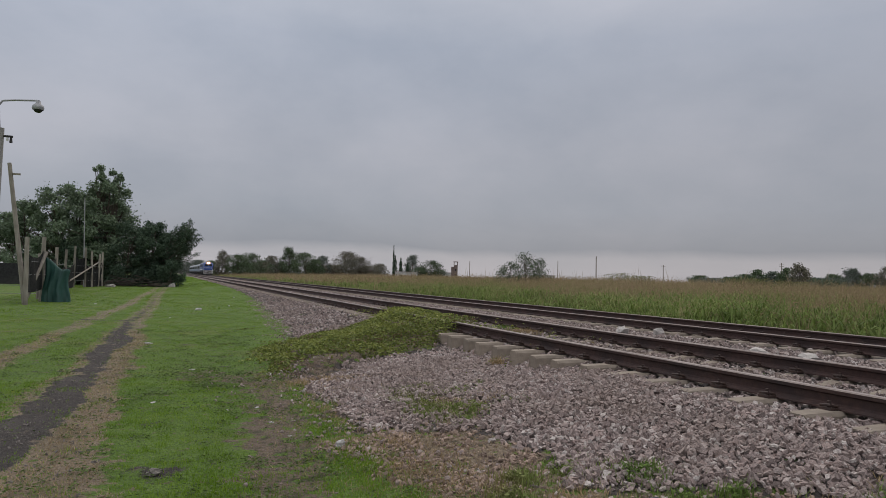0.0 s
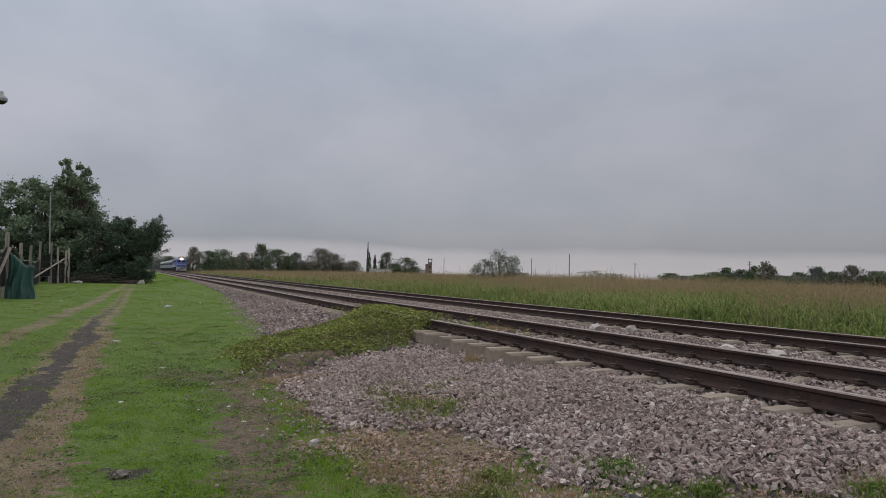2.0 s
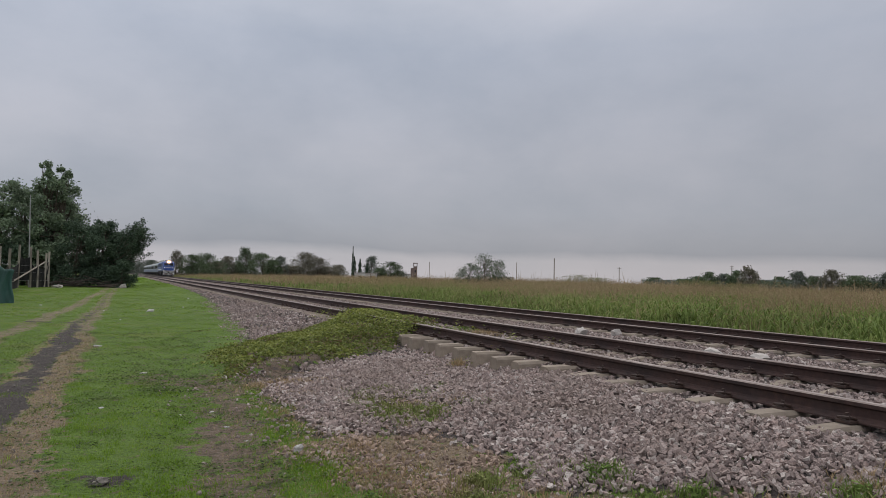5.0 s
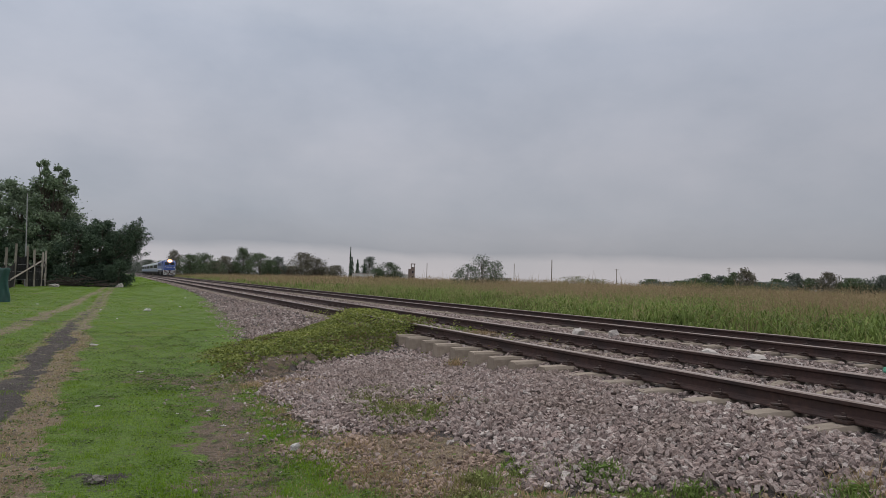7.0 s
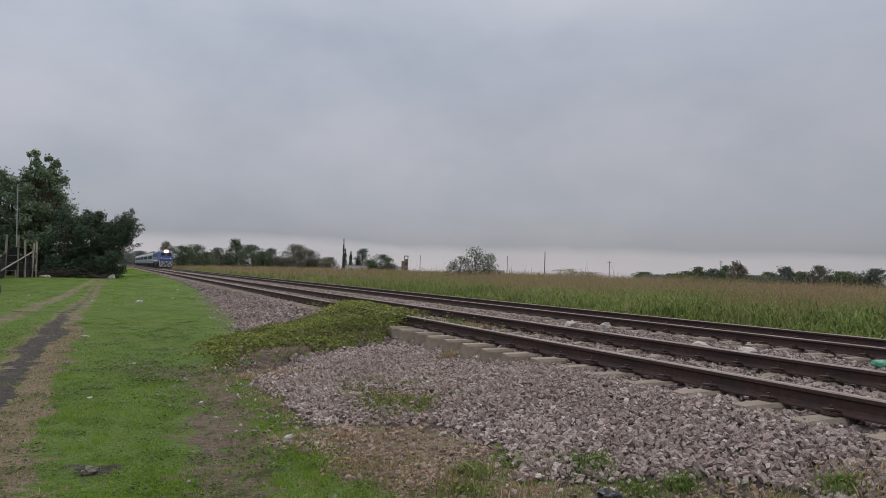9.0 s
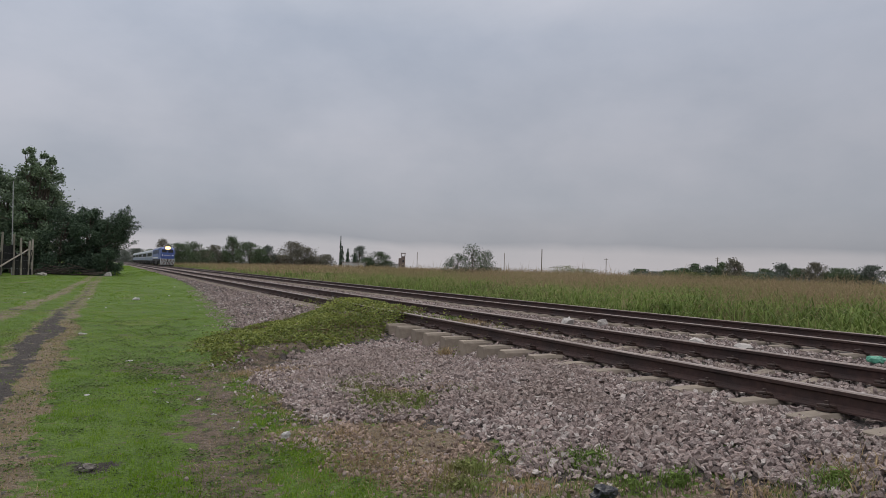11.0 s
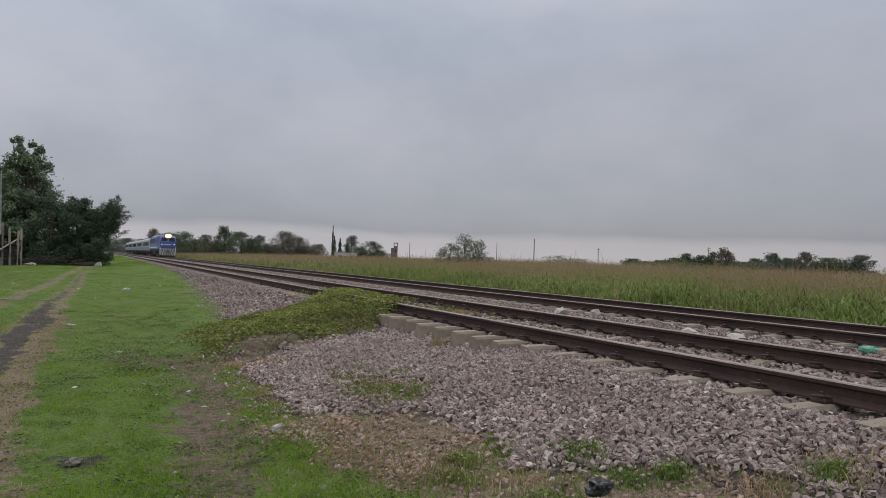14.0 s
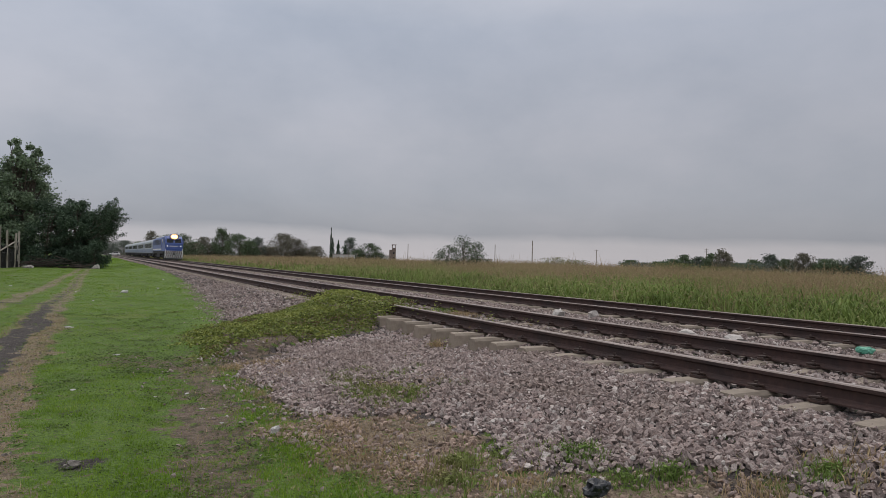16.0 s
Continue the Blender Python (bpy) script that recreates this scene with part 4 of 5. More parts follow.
    x = rng.uniform(1.6, 4.4, 6000)
    y = 4.75 - 0.62 * x + rng.normal(0, 0.22, 6000)
    k = grain(x, y, 0.3, 31, 4) > rng.uniform(0.1, 1.0, 6000)
    x, y = x[k], y[k]
    sets[0].append(blades(x, y, land(x, y), rng.uniform(0.015, 0.06, len(x)), np.full(len(x), 0.005), 1.2, rng, 2))
    v, f = joined(sets[0])
    tagged(tris("weeds", v, f, M_WEED), "small green weeds growing among the ballast stones", "weed", kind="stuff")
    v, f = joined(sets[1])
    tagged(tris("dead_grass", v, f, M_DRYWEED), "straw-coloured dead grass tufts among the ballast stones", "grass", kind="stuff")


def build_dirt():
    """Grit and dead grass trodden into the track's ruts."""
    rng = np.random.default_rng(51)
    x, y = scatter(8000, -2.8, 0.4, 2.6, 22, rng)
    m = masks(x, y)
    keep = np.maximum(m["dark"], m["tan"]) > rng.uniform(0.3, 1.0, len(x))
    x, y = x[keep], y[keep]
    size = 0.003 + 0.012 * rng.random(len(x)) ** 3
    v, f = stones(np.stack([x, y, land(x, y) + size * 0.2], 1), size, rng, block())
    tagged(tris("path_grit", v, f, M_CLOD), "loose grit and pebbles on the dirt track", "grit", kind="stuff")
    x, y = scatter(110000, -2.8, 1.6, 2.6, 16, rng)
    m = masks(x, y)
    keep = np.maximum(m["tan"] * (1 - m["dark"]) * 0.8, m["soil"] * 0.35) > rng.uniform(0.2, 1.0, len(x))
    x, y = x[keep], y[keep]
    v, f = blades(x, y, land(x, y), rng.uniform(0.008, 0.035, len(x)), np.full(len(x), 0.006), 1.4, rng, 1)
    tagged(tris("trodden_grass", v, f, M_DRYWEED), "short dead grass along the edges of the dirt track", "grass", kind="stuff")


def build_rosettes():
    """Low broad-leaved weeds and clover in patches over the verge."""
    rng = np.random.default_rng(71)
    pts, size = [], []
    for k in range(900):
        cx, cy = rng.uniform(-2.6, 1.8), 3.2 + 13 * rng.random() ** 1.5
        if k < 90:
            cx, cy = rng.normal(0.55, 0.35), rng.normal(8.9, 0.7)
        m = masks(np.array([cx]), np.array([cy]))
        if m["grit"][0] > 0.4 or m["dark"][0] > 0.5:
            continue
        n = int(rng.integers(12, 46))
        r = rng.uniform(0.04, 0.14)
        x, y = rng.normal(cx, r, n), rng.normal(cy, r, n)
        pts.append(np.stack([x, y, land(x, y) + rng.uniform(0.004, 0.03, n)], 1))
        size.append(rng.uniform(0.012, 0.04, n))
    v, f = leaf_cloud(np.concatenate(pts), np.concatenate(size), rng, 0.6)
    tagged(tris("low_weeds", v, f, M_CLOVER), "low broad-leaved weeds scattered through the verge grass", "weed", kind="stuff")


build_lawn()
build_rosettes()
build_dirt()
build_field()
build_creeper()
build_weeds()


# ---- trees ----


def tree(x, y, h, w, n, leaf, mleaf, seed, label, low=0.1, lobes=9, base=None, category="tree", name="tree", thin=False, group="", puff=1.0, cone=False):
    """Trunk, limbs and twigs; leaves in clumps round the twig ends, with gaps between them."""
    rng = np.random.default_rng(seed)
    z0 = float(land(x, y)) if base is None else base
    t = thing(name, label, category, x, y, z0 - 0.05, group=group)
    bm = bmesh.new()
    r = max(0.05, h * 0.02)
    bend = rng.uniform(-0.06, 0.06, (4, 2)) * w
    pts = [Vector((bend[i][0] * i / 3, bend[i][1] * i / 3, h * 0.28 * i)) for i in range(4)]
    branchy(bm, pts, r, r * 0.25)
    count = lobes * 2 // 3 * 3
    f = low + (0.96 - low) * (np.arange(count) + rng.random(count)) / count
    g = (f - low) / (1 - low)
    prof = (0.42 + 0.58 * np.sin(np.pi * np.clip(0.12 + 0.62 * g, 0, 1))) * (1 - g ** 2.4) ** 0.55
    if cone:
        prof = 0.14 + 0.86 * (1 - g) ** 0.62
    # lopsided: some sides reach farther than others
    a = rng.uniform(0, 2 * np.pi, count)
    odd = 1 + 0.16 * np.sin(a * 2 + seed) + 0.12 * np.sin(a * 3 + g * 5 + seed * 2)
    rr = w * 0.5 * prof * np.sqrt(rng.uniform(0.12, 1.0, count)) * odd * np.where(rng.random(count) < 0.14, 1.18, 1.0)
    C = np.stack([np.cos(a) * rr, np.sin(a) * rr, f * h], 1)
    R = w * puff * rng.uniform(0.07, 0.19, count)
    for i in range(0, count, 3):
        c = Vector(C[i])
        k = pts[0].lerp(pts[3], min(1, max(0.12, f[i] * 0.85 - 0.22 * rr[i] / max(w, 0.1))))
        branchy(bm, [k, k.lerp(c, 0.5) + Vector((0, 0, 0.03 * h)), c], r * 0.4, r * 0.07, 5)
        for j in (i + 1, i + 2):
            d = Vector(C[j])
            if (d - c).length < 0.6 * w:
                branchy(bm, [c.lerp(k, 0.3), d], r * 0.16, r * 0.05, 4)
    part("trunk", bm, M_BARK, t)
    share = R ** 1.6 * (0.35 + rng.random(count))
    which = rng.choice(count, n, p=share / share.sum())
    p = C[which] + np.clip(rng.normal(0, 1, (n, 3)), -1.7, 1.7) * (0.55 if thin or group or mleaf is M_LEAFDARK else 0.42) * R[which][:, None] * np.array([1.0, 1.0, 0.8])
    # shoots past the outline
    m = n // 30 if group else n // 16
    out = C[which[:m]] * np.array([1, 1, 0]) / max(w, 0.1) + np.array([0, 0, 0.45])
    p[:m] += out * (rng.random(m) ** 2 * R[which[:m]] * 2.2)[:, None]
    p[:, 2] = np.maximum(np.where(p[:, 2] > h, 2 * h - p[:, 2] + rng.uniform(0, 0.05, n) * h, p[:, 2]), 0.05)
    v, fc = leaf_cloud(p, leaf * rng.uniform(0.6, 1.4, n), rng)
    tris("crown", v, fc, mleaf, t)
    return t


L_POP = "tall leafy broad-crowned tree behind the fence"
tree(-5.9, 64.3, 10.9, 3.4, 4500, 0.2, M_LEAFMID, 111, "slim leafy tree rising above its neighbours", 0.3, 26, puff=0.7, cone=True)
tree(-4.55, 64.6, 10.6, 3.0, 4000, 0.2, M_LEAFMID, 112, "slim leafy tree rising above its neighbours", 0.3, 24, puff=0.7, cone=True)
tree(-5.4, 64.5, 9.3, 9.0, 15000, 0.2, M_LEAFMID, 101, L_POP, 0.04, 54, puff=0.58, cone=True)
tree(-9.4, 66.0, 9.0, 8.4, 14000, 0.2, M_LEAFMID, 102, "leafy broad-crowned tree lower than its neighbour behind the fence", 0.03, 44, puff=0.6, cone=True)
tree(-12.8, 68.0, 6.4, 6.4, 9000, 0.21, M_LEAFMID, 103, "lower leafy tree at the far end of the yard", 0.03, 34, puff=0.65)
tree(-4.5, 66.5, 7.6, 4.8, 8000, 0.2, M_LEAFMID, 108, "leafy tree standing lower beside the tallest one", 0.04, 40, puff=0.6)
tree(-7.4, 66.5, 8.3, 6.8, 8000, 0.25, M_LEAFMID, 109, "leafy tree between two taller ones", 0.04, 40, puff=0.6)
tree(-11.6, 67.0, 7.2, 6.0, 7000, 0.25, M_LEAFMID, 110, "leafy round-topped tree at the back of the yard", 0.04, 36, puff=0.6)
tree(-3.2, 63.0, 5.5, 5.2, 15000, 0.15, M_LEAFDARK, 104, "dark dense evergreen shrub crowding the yard corner", 0.0, 46, puff=0.72, category="shrub", name="shrub")
tree(-1.3, 62.6, 5.8, 4.2, 16000, 0.15, M_LEAFDARK, 105, "tall dark evergreen shrub over a pile of brushwood", 0.0, 46, puff=0.72, category="shrub", name="shrub")
tree(-0.15, 62.2, 4.8, 2.9, 10000, 0.14, M_LEAFDARK, 106, "dark leaning shrub with feathery shoots beside the lawn", 0.0, 40, puff=0.8, category="shrub", name="shrub")
tree(0.25, 60.6, 2.3, 2.4, 5000, 0.13, M_LEAFDARK, 113, "low leafy shrub reaching the grass beside the boulder", 0.0, 24, puff=0.9, category="shrub", name="shrub")
tree(-6.8, 64.0, 4.6, 5.4, 9000, 0.18, M_LEAFDARK, 107, "dark understorey shrub below the tall trees", 0.02, 12, category="shrub", name="shrub")

def sprays(x, y, z, n, reach, seed, label):
    """Feathery upright shoots fanning out of a shrub's side."""
    rng = np.random.default_rng(seed)
    t = thing("shrub", label, "shrub", x, y, z)
    bm = bmesh.new()
    pts = []
    for k in range(n):
        a = rng.uniform(0.35, 1.3)
        ln = reach * rng.uniform(0.55, 1.0)
        b = Vector((rng.uniform(-1.3, 0.0), rng.uniform(-0.8, 0.8), rng.uniform(1.5, 3.4)))
        tip = b + Vector((math.cos(a) * ln, rng.uniform(-0.4, 0.4), math.sin(a) * ln))
        mid = b.lerp(tip, 0.5) + Vector((0.1, 0, -0.15))
        branchy(bm, [b, mid, tip], 0.035, 0.008, 5)
        f = rng.random(260) ** 0.7
        c = np.array([tuple(b.lerp(tip, q)) for q in f])
        pts.append(c + rng.normal(0, 0.26, c.shape) * (1.1 - 0.8 * f)[:, None])
    part("trunk", bm, M_BARK, t)
    p = np.concatenate(pts)
    p[:, 2] = np.maximum(p[:, 2], 0.05)
    v, f = leaf_cloud(p, rng.uniform(0.08, 0.16, len(p)), rng)
    tris("crown", v, f, M_LEAFDARK, t)


sprays(0.75, 61.8, 0.5, 54, 2.7, 61, "feathery shrub with shoots leaning over the lawn")

TRACKSIDE_TREES = [
    (16.4, 224.4, 8.4, 5.0, "o"), (17.0, 299.5, 6.3, 7.4, "g"), (20.3, 214.0, 7.0, 6.4, "g"), (25.6, 223.5, 7.9, 7.8, "g"),
    (33.1, 232.7, 7.4, 6.7, "o"), (30.0, 228.0, 5.6, 6.0, "g"), (40.0, 236.6, 11.0, 6.4, "g"), (44.5, 230.7, 8.8, 9.2, "g"),
    (52.8, 239.2, 8.3, 5.6, "d"), (62.1, 242.2, 10.1, 9.5, "o"), (68.6, 245.6, 8.4, 7.9, "o"), (77.5, 248.2, 6.0, 7.7, "o"),
    (22.5, 219.0, 4.5, 9.0, "g"), (28.0, 226.0, 5.0, 9.0, "o"), (36.5, 233.0, 5.5, 9.0, "g"), (48.5, 234.0, 6.5, 8.0, "g"),
    (57.0, 241.0, 5.0, 8.0, "o"), (73.0, 247.0, 5.0, 9.0, "o"), (2.0, 420.0, 9.0, 16.0, "d"), (-8.0, 430.0, 10.0, 16.0, "d"),
    (9.0, 500.0, 9.0, 16.0, "d"), (-18.0, 440.0, 9.0, 16.0, "d"), (20.0, 520.0, 10.0, 18.0, "d"),
]
VILLAGE_TREES = [
    (117.5, 319.1, 12.4, 8.0, "d"), (123.2, 306.9, 9.6, 11.5, "g"), (37.7, 64.9, 4.3, 3.6, "g"), (36.1, 65.7, 3.3, 3.6, "g"),
    (40.6, 66.6, 3.8, 3.0, "g"), (55.7, 70.7, 2.4, 5.0, "w"), (58.5, 70.0, 2.1, 5.0, "w"), (56.3, 49.6, 1.9, 6.0, "w"), (59.5, 47.6, 1.7, 5.0, "w"), (118.0, 309.0, 6.0, 9.0, "g"),
    (130.0, 312.0, 5.5, 7.0, "g"),
]
HORIZON_TREES = [
    (150.0, 121.0, 3.4, 13.0, "d"), (158.0, 122.0, 3.2, 14.0, "g"), (165.0, 123.0, 3.6, 13.0, "d"), (181.0, 108.0, 3.8, 13.0, "d"),
    (162.0, 140.0, 3.0, 14.0, "g"), (170.0, 165.0, 3.2, 16.0, "d"), (178.0, 104.0, 3.6, 12.0, "g"), (143.2, 124.9, 5.2, 5.0, "g"),
    (145.2, 122.6, 4.8, 4.3, "d"), (143.3, 117.0, 5.6, 4.6, "g"), (125.5, 99.2, 6.0, 4.0, "o"), (169.9, 123.4, 4.6, 6.0, "g"),
    (172.4, 120.0, 6.3, 5.0, "d"), (174.5, 116.8, 5.0, 7.0, "g"), (172.7, 110.4, 6.6, 5.0, "o"), (175.6, 105.8, 5.2, 7.7, "g"),
    (178.0, 99.0, 6.0, 7.0, "d"), (168.4, 156.7, 3.6, 10.9, "g"), (182.3, 185.4, 4.2, 8.3, "g"), (135.0, 122.0, 3.8, 7.0, "g"),
]
for i, (x, y, h, w, k) in enumerate(TRACKSIDE_TREES + VILLAGE_TREES + HORIZON_TREES):
    m, lab = {"o": (M_LEAFOLIVE, "sparse olive-brown tree beyond the field"), "g": (M_LEAFFAR, "green tree beyond the grassy field"), "d": (M_LEAFHAZE, "dark green tree on the far edge of the field, greyed as by haze"),
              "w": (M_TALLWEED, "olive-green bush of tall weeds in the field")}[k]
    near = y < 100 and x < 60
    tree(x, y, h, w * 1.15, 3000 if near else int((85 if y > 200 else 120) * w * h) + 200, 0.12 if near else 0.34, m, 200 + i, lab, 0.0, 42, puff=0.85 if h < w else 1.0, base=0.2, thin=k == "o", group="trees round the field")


def conifer(x, y, h, w, seed):
    rng = np.random.default_rng(seed)
    t = thing("cypress", "slim dark cypress among the distant houses", "tree", x, y, 0.1, group="cypresses")
    part("trunk", rodded((0, 0, 0), (0, 0, h * 0.9), 0.15, 0.03, 6), M_BARK, t)
    n = 1600
    f = rng.random(n)
    a = rng.uniform(0, 6.28, n)
    r = w / 2 * (1 - f) ** 0.7 * np.sqrt(rng.random(n)) * (1 + 0.3 * np.sin(f * 20))
    v, fc = leaf_cloud(np.stack([np.cos(a) * r, np.sin(a) * r, 0.4 + f * (h - 0.4)], 1), rng.uniform(0.3, 0.6, n), rng)
    tris("crown", v, fc, M_LEAFDARK, t)


conifer(108.6, 311.6, 10.8, 3.2, 1)
conifer(105.9, 312.5, 12.0, 3.4, 2)
conifer(112.8, 313.0, 8.5, 3.0, 3)
conifer(111.5, 331.8, 18.0, 1.6, 4)


# ---- fence, poles and clutter of the yard ----


def pole(name, x, y, h, r, material, label, category, lean=(0, 0), base=None, group="", arms=0):
    t = thing(name, label, category, x, y, (float(land(x, y)) if base is None else base) - 0.1, group=group)
    part("shaft", rodded((0, 0, 0), (lean[0], lean[1], h + 0.1), r, r * 0.75, 9), material, t, smooth=False)
    for i in range(arms):
        z = h - 0.3 - 0.7 * i
        part("crossarm", boxed(-0.9, 0.9, -0.06, 0.06, z - 0.06, z + 0.06, 0.01), M_POST, t)
        for s in (-0.8, -0.3, 0.3, 0.8):
            part("insulator", rodded((s, 0, z + 0.06), (s, 0, z + 0.22), 0.04, 0.03, 6), M_WHITE, t)
    return t


for x, y, h, a in ((111.1, 235.1, 8.3, 0), (106.3, 145.2, 8.0, 0), (159.6, 179.3, 7.5, 1), (177.4, 146.4, 8.4, 2), (141.5, 218.2, 9.0, 0)):
    pole("utility_pole", x, y, h, 0.16, M_POST, "weathered wooden utility pole standing in the field", "pole", base=0.1, group="utility poles", arms=a)


def street_lamp():
    t = thing("street_lamp", "concrete street lamp pole with a curved arm and bell lamp", "street lamp", -5.2, 24.4, float(land(-5.2, 24.4)) - 0.1)
    part("pole", rodded((0, 0, 0), (0.1, 0, 5.9), 0.17, 0.11, 10), M_CONCRETE, t)
    bm = bmesh.new()
    pts = [(0.1, 0, 5.6), (0.05, 0, 6.2), (0.02, 0, 6.62), (0.12, 0, 6.78), (0.45, 0, 6.84), (1.05, 0, 6.9)]
    for a, b in zip(pts, pts[1:]):
        rod(bm, a, b, 0.03, n=8)
    part("arm", bm, M_GREY, t)
    bm = bmesh.new()
    prof = [(0.03, 6.92), (0.07, 6.88), (0.08, 6.80), (0.16, 6.74), (0.18, 6.66), (0.16, 6.60)]
    rings = [[bm.verts.new((1.1 + r * math.cos(k * math.pi / 6), r * math.sin(k * math.pi / 6), z)) for k in range(12)] for r, z in prof]
    for a, b in zip(rings, rings[1:]):
        for k in range(12):
            bm.faces.new((a[k], a[(k + 1) % 12], b[(k + 1) % 12], b[k]))
    bm.faces.new(rings[0])
    head = part("lamp_head", bm, M_GREY, t, "grey bell-shaped lamp head", smooth=True)
    bm = bmesh.new()
    bmesh.ops.create_uvsphere(bm, u_segments=12, v_segments=8, radius=0.13, matrix=Matrix.Translation((1.1, 0, 6.60)) @ Matrix.Diagonal((1, 1, 0.75, 1)))
    part("lamp_bowl", bm, M_GLASS, head, "unlit glass bowl", smooth=True)
    part("bracket", boxed(0.1, 0.45, -0.04, 0.04, 5.62, 5.68, 0.01), M_BLACK, t)
    bm = rodded((0.4, 0, 5.45), (0.4, 0, 5.62), 0.05, 0.03, 8)
    part("insulator", bm, M_BLACK, t)
    part("insulator", rodded((0.3, 0, 5.5), (0.3, 0, 5.62), 0.035, 0.03, 8), M_WHITE, t)


street_lamp()
leaner = pole("timber_pole", -5.06, 29.5, 5.4, 0.095, M_POST, "leaning bare timber pole beside the yard fence", "pole", lean=(-0.75, 0.0))
part("stub_arm", boxed(-0.62, -0.36, -0.04, 0.04, 5.05, 5.12, 0.01), M_POST, leaner)
pole("steel_pole", -5.95, 57.0, 6.9, 0.045, M_GREY, "thin grey steel mast standing by the yard fence", "pole", lean=(-0.2, 0))


def fence():
    rng = random.Random(3)
    t = thing("yard_fence", "rickety fence of grey timber posts with dark shade netting", "fence")
    posts = [(-4.78, 27.9, 2.5), (-4.70, 30.6, 2.62), (-5.5, 40.0, 2.5), (-6.1, 48.0, 2.6), (-6.5, 55.7, 3.1), (-5.8, 56.4, 3.0), (-5.4, 56.9, 2.75), (-5.1, 58.5, 2.6), (-4.9, 59.3, 2.75)]
    for x, y, h in posts:
        z = float(land(x, y))
        part("post", rodded((x, y, z - 0.1), (x + rng.uniform(-0.08, 0.08), y, z + h), 0.085, 0.075, 7), M_POST, t)
    z = 0.1
    part("brace", rodded((-4.95, 28.6, z), (-4.55, 30.4, z + 2.0), 0.075, 0.065, 7), M_POST, t, "pale slanting brace")
    part("brace", rodded((-5.3, 58.6, z), (-4.9, 59.2, z + 2.1), 0.08, 0.07, 7), M_POST, t, "pale slanting brace")
    part("brace", rodded((-6.6, 52.0, z + 0.3), (-5.05, 58.7, z + 2.0), 0.06, 0.05, 7), M_POST, t, "pale slanting brace")
    # netting between the posts, sagging at the top
    for (x0, y0, h0), (x1, y1, h1) in zip(posts, posts[1:]):
        bm = bmesh.new()
        cols = 9
        grid = []
        for i in range(cols):
            f = i / (cols - 1)
            x, y = x0 + (x1 - x0) * f, y0 + (y1 - y0) * f
            top = 0.78 * (h0 + (h1 - h0) * f) * (1 - 0.12 * math.sin(math.pi * f)) + rng.uniform(-0.05, 0.05)
            grid.append([bm.verts.new((x + rng.uniform(-0.05, 0.05), y, float(land(x, y)) + top * j / 4)) for j in range(5)])
        for a, b in zip(grid, grid[1:]):
            for j in range(4):
                if (j + int(y0)) % 4 != 3:
                    bm.faces.new((a[j], b[j], b[j + 1], a[j + 1]))
        if bm.faces:
            bmesh.ops.solidify(bm, geom=bm.faces[:], thickness=0.015)
        part("netting", bm, M_MESH, t)
    for k in (0.5, 1.1, 1.6):
        for a, b in zip(posts, posts[1:]):
            part("wire", rodded((a[0], a[1], 0.1 + k), (b[0], b[1], 0.1 + k), 0.008, n=4), M_GREY, t)
    # back run of the yard
    back = thing("back_fence", "low sagging dark netting fence across the yard", "fence")
    for i in range(9):
        x = -5.2 - i * 1.6
        part("post", rodded((x, 33 + 0.2 * i, 0), (x, 33 + 0.2 * i, 2.1), 0.07, 0.06, 6), M_POST, back)
        if i:
            bm = boxed(x, x + 1.6, 33 + 0.2 * i - 0.11, 33 + 0.2 * i - 0.09, 0.75, 1.75 - 0.1 * (i % 2))
            part("netting", bm, M_MESH, back)
            for k in (0.35, 0.7):
                part("wire", rodded((x, 33 + 0.2 * i, k), (x + 1.6, 32.8 + 0.2 * i, k), 0.01, n=4), M_GREY, back)


def lump(name, x, y, z, sx, sy, sz, material, label, category, seed, sub=3, rough=0.25, rz=0.0, group=""):
    rng = random.Random(seed)
    bm = bmesh.new()
    bmesh.ops.create_icosphere(bm, subdivisions=sub, radius=1)
    o = Vector((rng.uniform(-9, 9), rng.uniform(-9, 9), 0))
    for v in bm.verts:
        k = 1 + rough * noise.noise(v.co * 1.3 + o) + rough * 0.5 * noise.noise(v.co * 3.1 + o)
        v.co = Vector((v.co.x * sx * k, v.co.y * sy * k, max(v.co.z, -0.6) * sz * k))
    ob = part(name, bm, material)
    ob.matrix_basis = pose(x, y, z, 0, 0, rz)
    return tagged(ob, label, category, group)


